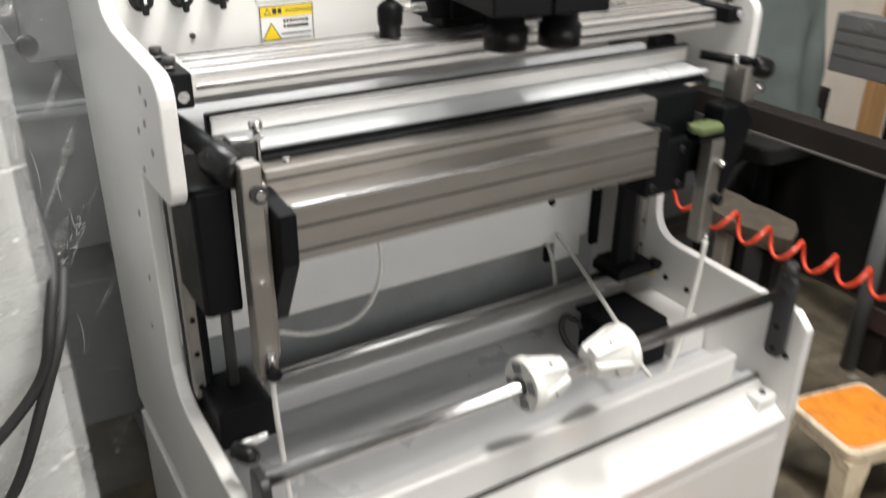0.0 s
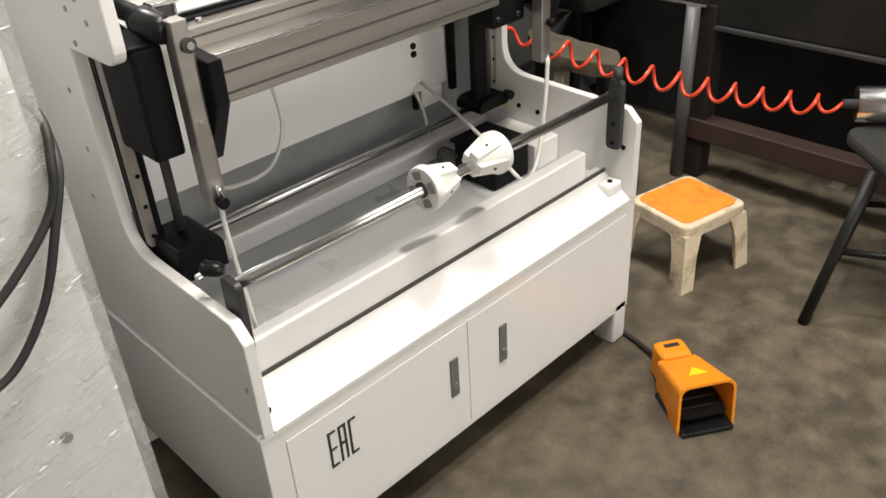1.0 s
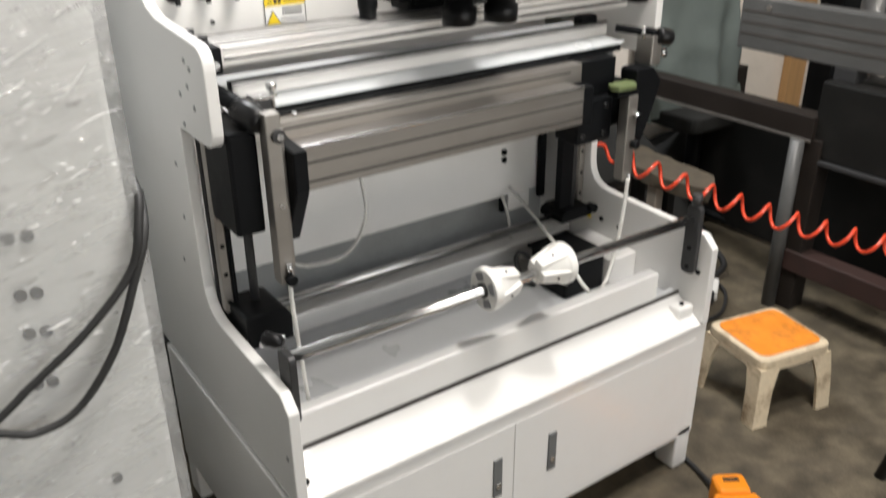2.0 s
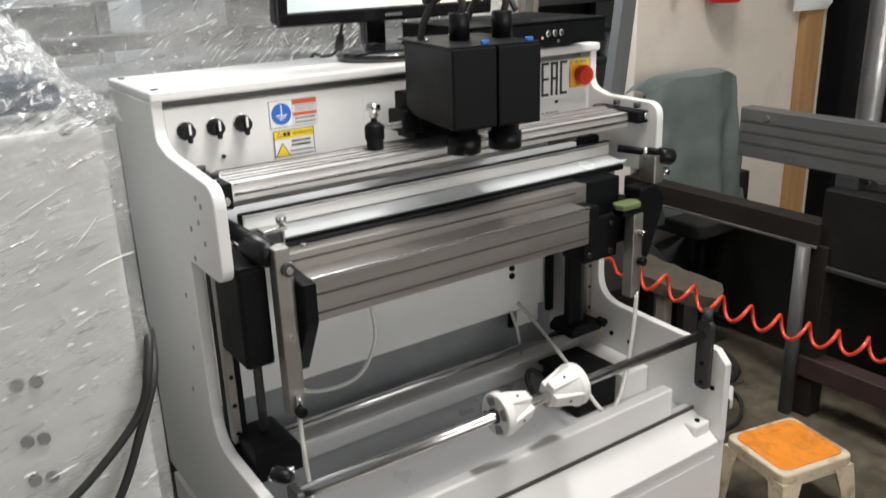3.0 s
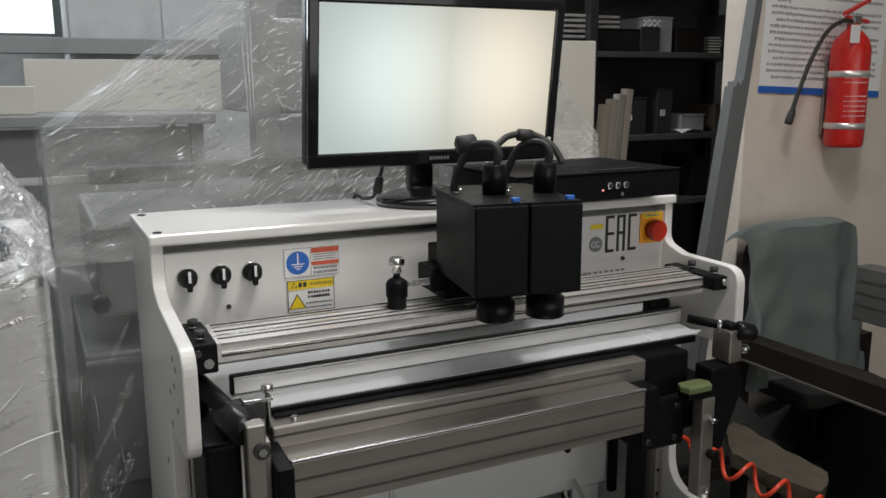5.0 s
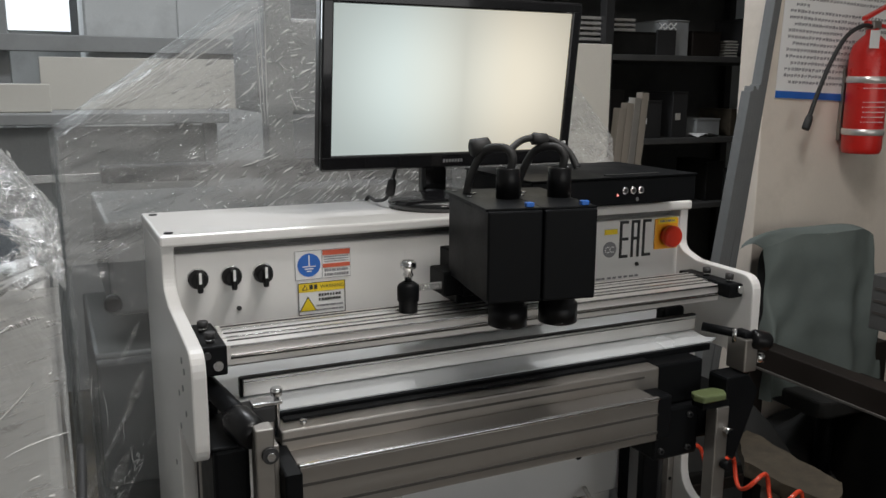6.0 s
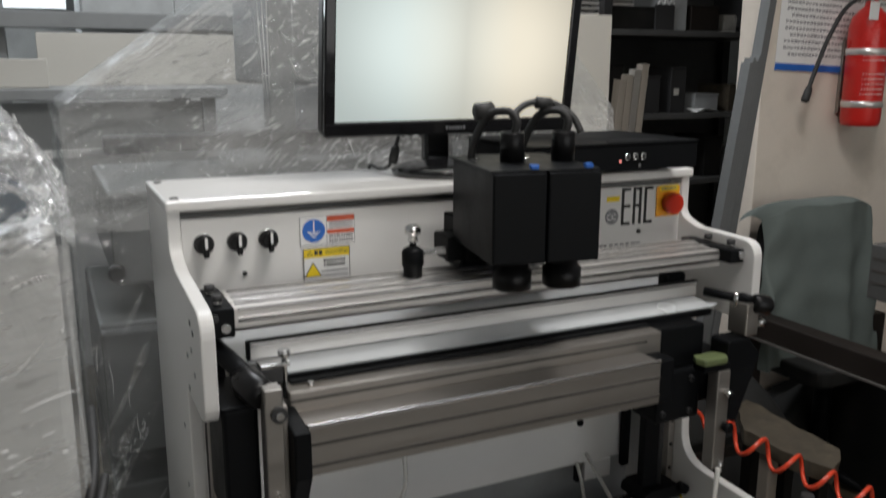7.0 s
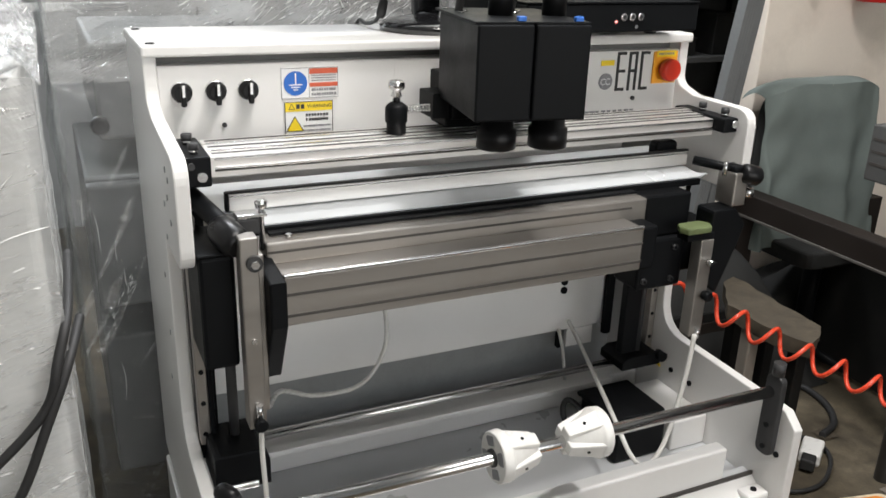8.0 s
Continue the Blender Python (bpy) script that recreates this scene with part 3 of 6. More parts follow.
part("earth_label", B(0.455, 0.55, 1.2538, 1.2549, 1.154, 1.203), PAPER, panel, "white sticker with a blue earth sign")
border(0.455, 0.55, 1.154, 1.203, 0.0008, 1.2537, INK_GREY)
part("sticker_rule", B(0.5005, 0.5013, 1.2533, 1.2537, 1.155, 1.202), INK_GREY, panel)
part("disc", C((0.4785, 1.2528, 1.1785), (0.4785, 1.2537, 1.1785), 0.0195, seg=32), BLUE, panel)
bm = bmesh.new()
box(bm, 0.4775, 0.4795, 1.2520, 1.2527, 1.176, 1.195)
for k, w in enumerate((0.011, 0.0075, 0.004)):
    box(bm, 0.4785 - w, 0.4785 + w, 1.2520, 1.2527, 1.1755 - k * 0.004, 1.177 - k * 0.004)
part("earth_sign", bm, PAPER, panel)
part("red_band", B(0.502, 0.549, 1.2528, 1.2537, 1.193, 1.2015), PRINT_RED, panel)
part("red_band", B(0.502, 0.549, 1.2528, 1.2537, 1.172, 1.1785), PRINT_RED, panel)
bars(panel, 0.505, 0.547, 1.180, 1.192, 3, 1.2537, INK_GREY, 14, fill=0.45)
bars(panel, 0.505, 0.547, 1.156, 1.171, 2, 1.2537, INK_GREY, 10, fill=0.6)
border(0.459, 0.54, 1.094, 1.149, 0.0011, 1.2526, INK)
part("warning_label", B(0.459, 0.54, 1.2538, 1.2549, 1.094, 1.149), PAPER, panel, "yellow and white warning sticker")
part("yellow_band", B(0.460, 0.539, 1.2528, 1.2537, 1.133, 1.1485), YELLOW, panel)
bars(panel, 0.478, 0.494, 1.1365, 1.1455, 1, 1.2527, INK, 2, fill=0.85)
lettering("WARNING", 0.4965, 1.2526, 1.1378, 0.0061, INK, panel)
part("small_triangle", prism(bmesh.new(), [(0.465, 1.1365), (0.476, 1.1365), (0.4705, 1.146)], "y", 1.2522, 1.2527), INK, panel)
part("small_triangle_field", prism(bmesh.new(), [(0.4668, 1.1377), (0.4742, 1.1377), (0.4705, 1.144)], "y", 1.2518, 1.2521), YELLOW, panel)
part("triangle_edge", prism(bmesh.new(), [(0.4605, 1.1001), (0.4905, 1.1001), (0.4755, 1.1258)], "y", 1.2532, 1.2537), INK, panel)
part("triangle", prism(bmesh.new(), [(0.4628, 1.1012), (0.4882, 1.1012), (0.4755, 1.123)], "y", 1.2524, 1.2531), YELLOW, panel)
bars(panel, 0.494, 0.533, 1.115, 1.13, 2, 1.2537, INK, 8, fill=0.6)
bars(panel, 0.490, 0.536, 1.097, 1.112, 2, 1.2537, INK_GREY, 18, fill=0.4)
part("blank_label", B(0.65, 0.72, 1.2543, 1.2549, 1.12, 1.2), WHITE, panel)
conformity_mark(1.106, 1.2549, 1.137, 0.076, 0.074, panel)
part("round_sticker", C((1.083, 1.2535, 1.156), (1.083, 1.2549, 1.156), 0.0155, seg=28), INK_GREY, panel, "grey round sticker")
bm = bmesh.new()
for cx in (1.0775, 1.0885):
    for k in range(7):
        a = radians(60 + 40 * k)
        box(bm, cx + 0.0055 * math.cos(a) - 0.001, cx + 0.0055 * math.cos(a) + 0.001, 1.2527, 1.2534, 1.156 + 0.0055 * math.sin(a) - 0.001, 1.156 + 0.0055 * math.sin(a) + 0.001)
part("sticker_mark", bm, PAPER, panel)
part("yellow_label", B(1.07, 1.1, 1.2538, 1.2549, 1.186, 1.196), YELLOW, panel)
part("switch_plate", B(1.19, 1.248, 1.251, 1.2548, 1.148, 1.21, 0.002), YELLOW_PLATE, panel, "orange-yellow switch plate")
part("yellow_label", B(1.196, 1.242, 1.2498, 1.2509, 1.1995, 1.2115), YELLOW, panel)
bars(panel, 1.2, 1.238, 1.202, 1.209, 1, 1.2497, INK_GREY, 8)
part("main_switch", lathe(bmesh.new(), (1.219, 1.251, 1.176), (0, -1, 0), [(0, 0.016), (0.008, 0.016), (0.01, 0.0215), (0.022, 0.0215), (0.026, 0.018)]), RED_KNOB, panel, "round red rotary main switch")
bars(panel, 1.04, 1.16, 1.095, 1.102, 1, 1.2549, INK_GREY, 9)

# upper camera rail
rail = bmesh.new()
prism(rail, [(1.1, 1.0775), (1.1, 1.1065), (1.13, 1.1075), (1.13, 1.1095), (1.162, 1.11), (1.162, 1.112), (1.185, 1.1125), (1.185, 1.1), (1.13, 1.0775)], "x", 0.31, 1.222, 0.0006)
rp = part("camera_rail", rail, ALU, machine, "aluminium extruded rail with stepped top")
for y, z in ((1.118, 1.107), (1.147, 1.1097), (1.174, 1.1122)):
    part("groove", B(0.3165, 1.2215, y, y + 0.004, z, z + 0.0012), GROOVE, rp)
for y, z in ((1.1305, 1.1094), (1.1625, 1.1118)):
    part("rail_ridge", B(0.3165, 1.2215, y - 0.0015, y + 0.0018, z - 0.002, z + 0.0012, 0.0004), CHROME, rp)
part("rail_lip", B(0.317, 1.221, 1.0965, 1.1, 1.089, 1.0925, 0.0008), CHROME, rp)
part("rail_lip", B(0.317, 1.221, 1.0985, 1.1, 1.103, 1.1062), CHROME, rp)
part("groove", B(0.317, 1.221, 1.0982, 1.1, 1.086, 1.0888), GROOVE, rp)
for x0, x1, y0, z0 in ((0.27, 0.31, 1.086, 1.068), (1.22, 1.253, 1.07, 1.086)):
    e = part("end_bracket", B(x0, x1, y0, 1.21, z0, 1.112, 0.003), BLACK, machine, "black machined end bracket")
    xm = (x0 + x1) / 2
    for y in (y0 + 0.02, y0 + 0.08):
        part("bolt", C((xm, y, 1.111), (xm, y, 1.122), 0.006, seg=12), CHROME, e)
        part("bolt", C((xm, y, 1.118), (xm, y, 1.128), 0.008, seg=6), IRON, e)
    part("bolt", C((xm + 0.006, y0 - 0.006, z0 + 0.016), (xm + 0.006, y0 + 0.001, z0 + 0.016), 0.007, seg=14), CHROME, e)
    if x0 < 0.5:
        part("bolt", C((xm - 0.008, y0 - 0.006, 1.1), (xm - 0.008, y0 + 0.001, 1.1), 0.005, seg=12), IRON, e)

# inclined polished sheet, pressing bar
sh = prism(bmesh.new(), [(1.086, 1.001), (1.25, 1.021), (1.25, 1.024), (1.086, 1.004)], "x", 0.31, 1.2)
part("steel_sheet", sh, STEEL, machine, "polished inclined steel sheet")
part("sheet_tip", prism(bmesh.new(), [(1.2, 1.0865), (1.2, 1.112), (1.222, 1.099)], "z", 1.001, 1.004), STEEL, machine)
part("bar_lug", B(0.335, 0.34, 1.138, 1.15, 1.0115, 1.04, 0.001), BLACK, machine)
bar = part("pressing_bar", B(0.34, 1.205, 1.138, 1.15, 1.0115, 1.038, 0.0015), ALU, machine, "aluminium pressing bar with a dark rubber edge")
part("rubber_edge", B(0.337, 1.208, 1.139, 1.15, 1.0381, 1.0412, 0.001), RUBBER, bar)
part("bar_ridge", B(0.3405, 1.2045, 1.1365, 1.1385, 1.0335, 1.0362, 0.0005), CHROME, bar)
part("sheet_support", B(0.34, 1.19, 1.078, 1.1, 0.99, 1.002, 0.001), BLACK, machine)
part("stop_block", B(1.145, 1.195, 1.155, 1.185, 1.0155, 1.056, 0.008), BLACK, machine)

# front beams
beam = part("upper_beam", B(0.368, 1.0315, 1.028, 1.075, 0.952, 0.9945, 0.003), ALU_DULL, machine, "dull aluminium cross beam")
part("groove", B(0.369, 0.999, 1.0265, 1.0295, 0.979, 0.9825), GROOVE, beam)
part("cap_strip", B(0.38, 1.031, 1.058, 1.074, 0.9945, 0.9985, 0.001), BLACK, beam)
for x in (0.405,):
    part("screw", C((x, 1.045, 0.994), (x, 1.045, 1.0), 0.005, seg=10), CHROME, beam)
beam2 = part("lower_beam", B(0.376, 0.985, 0.97, 1.028, 0.89, 0.965, 0.003), ALU_DULL, machine, "dull aluminium cross beam with grooves")
part("bright_edge", B(0.377, 0.985, 0.9685, 0.976, 0.963, 0.968, 0.001), CHROME, beam2)
for z in (0.936, 0.904):
    part("groove", B(0.377, 0.984, 0.9685, 0.9715, z, z + 0.004), GROOVE, beam2)

# carriages at both ends
left = part("left_carriage", prism(bmesh.new(), [(0.947, 0.967), (1.04, 0.975), (1.04, 0.8), (1.0, 0.8), (0.947, 0.9)], "x", 0.352, 0.376, 0.003), BLACK, machine, "black machined end block")
post = part("post", B(0.318, 0.343, 0.962, 0.99, 0.742, 1.03, 0.002), ALU_DULL, machine, "aluminium upright bar")
part("post_shadow_side", B(0.3425, 0.352, 0.975, 1.03, 0.76, 1.0, 0.002), ALU_DULL, machine)
part("clamp_knob", lathe(bmesh.new(), (0.332, 0.962, 0.752), (0, -1, 0), [(0, 0.007), (0.006, 0.009), (0.014, 0.01), (0.016, 0.008)], 16), BLACK, post)
part("stem", C((0.332, 0.956, 0.762), (0.332, 0.956, 0.782), 0.005, seg=12), CHROME, post)
part("bolt", C((0.336, 0.955, 0.995), (0.336, 0.963, 0.995), 0.011, seg=16), IRON, post)
part("bolt", C((0.336, 0.951, 0.995), (0.336, 0.956, 0.995), 0.006, seg=6), CHROME, post)
part("bolt", C((0.331, 0.958, 0.88), (0.331, 0.963, 0.88), 0.004, seg=10), CHROME, post)
clampb = part("clamp_block", B(0.318, 0.362, 1.03, 1.065, 1.01, 1.034, 0.003), IRON, machine)
part("thumb_screw", lathe(bmesh.new(), (0.365, 1.036, 0.985), (0, 0, 1), [(0, 0.004), (0.06, 0.004), (0.062, 0.008), (0.07, 0.009), (0.073, 0.007)], 14), CHROME, clampb)
part("screw_plate", B(0.33, 0.372, 1.03, 1.055, 1.0345, 1.04, 0.001), CHROME, clampb)
arm = part("lever_arm", hose([(0.285, 1.135, 1.045), (0.3, 1.07, 1.036), (0.317, 1.02, 1.022)], 0.014, 6, 14), BLACK, machine, "black lever with a round grip")
part("grip", lathe(bmesh.new(), (0.305, 1.04, 1.026), (0.1, -0.3, -0.08), [(0, 0.016), (0.012, 0.022), (0.05, 0.022), (0.062, 0.016)], 18), BLACK_PLASTIC, arm)
motor = part("motor_housing", B(0.269, 0.318, 1.0, 1.12, 0.825, 0.995, 0.006), BLACK, machine, "black motor housing")
part("housing_lid", B(0.268, 0.32, 0.998, 1.122, 0.995, 1.0, 0.002), BLACK, motor)
guide = part("linear_guide", B(0.2675, 0.284, 1.105, 1.125, 0.64, 1.02, 0.002), ALU_DULL, machine, "steel linear guide with countersunk holes")
for k in range(7):
    z = 0.66 + k * 0.055
    part("hole", C((0.2755, 1.1035, z), (0.2755, 1.1055, z), 0.004, seg=10), BLACK, guide)
part("lead_screw", C((0.318, 1.09, 0.62), (0.318, 1.09, 0.84), 0.008), IRON, machine, "dark lead screw")
part("inner_guide", B(0.284, 0.292, 1.1, 1.13, 0.62, 1.0, 0.002), BLACK, machine)
part("guide_backing", B(0.268, 0.3, 1.128, 1.148, 0.6, 1.02, 0.002), BLACK, machine)
bb = bmesh.new()
prism(bb, rounded([(0.275, 0.595), (0.275, 0.66), (0.35, 0.66), (0.36, 0.64), (0.36, 0.595)], [0, 0.01, 0.015, 0.01, 0], 3), "y", 1.03, 1.13, 0.003)
blk = part("screw_bearing", bb, BLACK, machine, "black bearing block")
part("bolt_bar", B(0.29, 0.34, 1.02, 1.03, 0.6, 0.612, 0.003), CHROME, blk)
part("rod_collar", C((0.345, 1.2, 0.572), (0.37, 1.2, 0.572), 0.014), BLACK, machine)

# right carriage
rc = part("right_carriage", B(1.03, 1.128, 1.028, 1.1, 0.818, 0.915, 0.006), BLACK, machine, "black carriage block with bolts")
part("beam_cap", B(0.9855, 1.0295, 0.988, 1.06, 0.88, 0.958, 0.004), BLACK, machine)
part("upper_block", B(1.032, 1.14, 1.04, 1.11, 0.9152, 0.992, 0.004), BLACK, machine)
part("side_block", B(1.128, 1.2, 1.04, 1.11, 0.84, 0.93, 0.004), BLACK, machine)
for x, z in ((1.04, 0.9), (1.103, 0.897), (1.042, 0.838), (1.102, 0.836)):
    part("bolt", C((x, 1.022, z), (x, 1.029, z), 0.0055, seg=12), IRON, rc)
    part("bolt_socket", C((x, 1.0205, z), (x, 1.0225, z), 0.003, seg=6), BLACK, rc)
col = part("column", B(1.121, 1.149, 0.978, 1.005, 0.735, 0.922, 0.002), ALU_DULL, machine, "aluminium upright bar")
part("cap_spacer", B(1.09, 1.149, 0.98, 1.01, 0.9222, 0.9352, 0.002), BLACK, machine)
part("green_cap", prism(bmesh.new(), rounded([(1.088, 0.976), (1.138, 0.976), (1.148, 0.994), (1.138, 1.012), (1.09, 1.012), (1.082, 0.995)], 0.006, 4), "z", 0.9354, 0.948, 0.003), GREEN_TAPE, machine, "pale green plastic cap")
part("bolt", C((1.142, 0.965, 0.88), (1.142, 0.979, 0.88), 0.006, seg=12), CHROME, col)
part("bolt", C((1.144, 0.962, 0.876), (1.144, 0.966, 0.876), 0.009, seg=6), BLACK, col)
part("clamp_knob", lathe(bmesh.new(), (1.14, 0.978, 0.817), (0.2, -1, 0), [(0, 0.007), (0.006, 0.009), (0.014, 0.01), (0.016, 0.008)], 16), BLACK, col)
part("stem", C((1.136, 0.975, 0.732), (1.136, 0.975, 0.752), 0.005, seg=12), CHROME, col)
part("shield", prism(bmesh.new(), rounded([(1.145, 0.84), (1.145, 0.972), (1.195, 0.972), (1.222, 0.94), (1.212, 0.905), (1.175, 0.81)], 0.006, 2), "y", 0.985, 1.03, 0.003), BLACK, machine, "black trapezoid guard plate")
rb = part("bearing_bracket", B(1.183, 1.213, 0.985, 1.03, 0.975, 1.035, 0.003), ALU_DULL, machine, "aluminium bearing bracket")
part("bracket_cap", B(1.186, 1.21, 0.99, 1.025, 1.035, 1.046, 0.004), BLACK, rb)
part("pin", C((1.17, 1.0, 1.03), (1.17, 1.0, 1.055), 0.004, seg=10), CHROME, rb)
part("bolt", C((1.214, 0.992, 0.998), (1.228, 0.988, 0.996), 0.009, seg=14), CHROME, rb)
rg = part("lever_arm", C((1.15, 1.06, 1.045), (1.205, 0.995, 1.037), 0.008), BLACK, machine)
part("grip", lathe(bmesh.new(), (1.2, 0.992, 1.035), (0.24, -0.06, -0.06), [(0, 0.012), (0.006, 0.0175), (0.032, 0.0175), (0.038, 0.013)], 18), BLACK_PLASTIC, rg)
part("small_bracket", B(1.12, 1.16, 1.105, 1.125, 0.965, 0.996, 0.002), ALU_DULL, machine)
rguide = part("linear_guide", B(1.236, 1.2525, 1.225, 1.25, 0.56, 1.02, 0.002), ALU_DULL, machine, "steel linear guide with countersunk holes")
for k in range(7):
    part("hole", C((1.243, 1.2235, 0.6 + 0.055 * k), (1.243, 1.2255, 0.6 + 0.055 * k), 0.004, seg=10), BLACK, rguide)
part("guide_backing", B(1.192, 1.211, 1.32, 1.334, 0.57, 0.98, 0.002), BLACK, machine)
part("guide_column", B(1.143, 1.182, 1.19, 1.21, 0.59, 0.87, 0.003), BLACK, machine)
part("lead_screw", C((1.19, 1.2, 0.57), (1.19, 1.2, 0.9), 0.008), IRON, machine)
part("screw_bearing", prism(bmesh.new(), rounded([(1.135, 0.562), (1.135, 0.58), (1.15, 0.59), (1.225, 0.59), (1.235, 0.58), (1.235, 0.562)], 0.004, 3), "y", 1.17, 1.25, 0.002), BLACK, machine, "black bearing block")
part("bearing_knob", C((1.228, 1.175, 0.585), (1.228, 1.155, 0.585), 0.011, seg=16), BLACK, machine)

# shaft with two clamping cones and its holders
shaft = part("shaft", C((0.272, 0.872, 0.665), (1.232, 0.872, 0.655), 0.0105), CHROME, machine, "polished steel shaft")


def cone(x0, d):
    """Centring cone with four flat webs; d is the way along x in which it narrows."""
    here = Matrix.Translation((x0, 0.872, 0.662))
    bm = bmesh.new()
    lathe(bm, (x0, 0.872, 0.662), (d, 0, 0), [(0, 0.039), (0.002, 0.041), (0.015, 0.042), (0.018, 0.04), (0.022, 0.036), (0.07, 0.018), (0.072, 0.0115)], 40)
    cn = part("cone", bm, WHITE_PLASTIC, machine, "white plastic centring cone")
    for k in range(4):
        a = math.pi / 2 * k + 0.35
        web = bmesh.new()
        box(web, 0.012, 0.073, -0.016, 0.016, 0.008, 0.04, 0.003)
        for v in web.verts:
            w = max(0.0, (v.co.x - 0.014) / 0.059)
            v.co.z *= 1 - 0.4 * w
            v.co.y *= 1 - 0.3 * w
        turn = here @ Matrix.Rotation(a, 4, "X") @ Matrix.Scale(d, 4, (1, 0, 0))
        bmesh.ops.transform(web, matrix=turn, verts=web.verts)
        bmesh.ops.recalc_face_normals(web, faces=web.faces)
        part("web", web, WHITE_PLASTIC, cn)
        hole = C((0.042, 0.0, 0.0305), (0.0425, 0.0, 0.0335), 0.0028, seg=10)
        bmesh.ops.transform(hole, matrix=turn, verts=hole.verts)
        part("set_screw", hole, BLACK, cn)
        pocket = prism(bmesh.new(), rounded([(-0.009, 0.018), (0.009, 0.018), (0.012, 0.034), (-0.012, 0.034)], 0.004, 3), "x", -0.0012, 0.003, 0.0005)
        bmesh.ops.transform(pocket, matrix=here @ Matrix.Rotation(a + 0.78, 4, "X") @ Matrix.Scale(d, 4, (1, 0, 0)), verts=pocket.verts)
        bmesh.ops.recalc_face_normals(pocket, faces=pocket.faces)
        part("pocket", pocket, INK_GREY, cn)
    part("hub", C((x0 - d * 0.004, 0.872, 0.662), (x0 + d * 0.004, 0.872, 0.662), 0.0145, seg=24), IRON, cn)
    return cn


cone(0.666, 1)
cone(0.864, -1)
part("shaft_holder", prism(bmesh.new(), rounded([(0.85, 0.55), (0.85, 0.676), (0.895, 0.676), (0.895, 0.55)], 0.012, 4), "x", 0.27, 0.283, 0.002), IRON, machine, "dark grey slotted shaft holder")
part("holder_knob", lathe(bmesh.new(), (0.285, 0.9, 0.676), (-0.3, 0.35, 0.05), [(0, 0.007), (0.01, 0.012), (0.03, 0.013), (0.036, 0.009)], 16), BLACK_PLASTIC, machine)
hr = part("shaft_holder", prism(bmesh.new(), rounded([(0.848, 0.528), (0.848, 0.69), (0.885, 0.69), (0.885, 0.528)], 0.014, 4), "x", 1.232, 1.245, 0.002), IRON, machine, "dark grey slotted shaft holder")
for z in (0.545, 0.59):
    part("bolt", C((1.229, 0.866, z), (1.233, 0.866, z), 0.005, seg=10), BLACK, hr)
part("holder_tongue", C((1.238, 0.866, 0.69), (1.238, 0.866, 0.715), 0.011, seg=14), IRON, hr)

# pneumatic box and hoses in the tray
vb = part("drive_box", B(1.03, 1.15, 1.035, 1.16, 0.447, 0.535, 0.006), BLACK, machine, "black drive box in the tray")
part("cover_plate", B(1.022, 1.148, 1.04, 1.165, 0.5355, 0.545, 0.003), BLACK, machine)
part("white_block", B(1.165, 1.251, 1.03, 1.19, 0.447, 0.512, 0.003), WHITE, machine)
part("warning_sign", prism(bmesh.new(), [(1.188, 0.542), (1.222, 0.542), (1.205, 0.572)], "x", 1.2505, 1.2525), YELLOW, machine)
for pts, r in (
    ([(0.335, 0.968, 0.745), (0.334, 0.962, 0.68), (0.338, 0.95, 0.55), (0.345, 0.95, 0.45)], 0.004),
    ([(0.345, 0.985, 0.775), (0.365, 1.05, 0.72), (0.414, 1.17, 0.672), (0.484, 1.2, 0.632), (0.569, 1.2, 0.637), (0.618, 1.21, 0.697), (0.625, 1.23, 0.77), (0.62, 1.26, 0.83)], 0.0042),
    ([(1.113, 0.955, 0.752), (1.1, 0.95, 0.66), (1.065, 0.94, 0.55), (1.025, 0.935, 0.51), (0.99, 0.94, 0.54), (0.995, 1.0, 0.575), (1.05, 1.18, 0.605), (1.1, 1.328, 0.615)], 0.0045),
    ([(1.075, 1.328, 0.6), (1.072, 1.3, 0.56), (1.07, 1.28, 0.5)], 0.004),
):
    part("hose", hose(pts, r), HOSE, machine, "clear white pneumatic hose")
part("cable", hose([(1.035, 1.15, 0.5), (1.01, 1.175, 0.52), (0.995, 1.17, 0.5), (1.0, 1.15, 0.47), (1.015, 1.12, 0.455)], 0.006), RUBBER, machine)

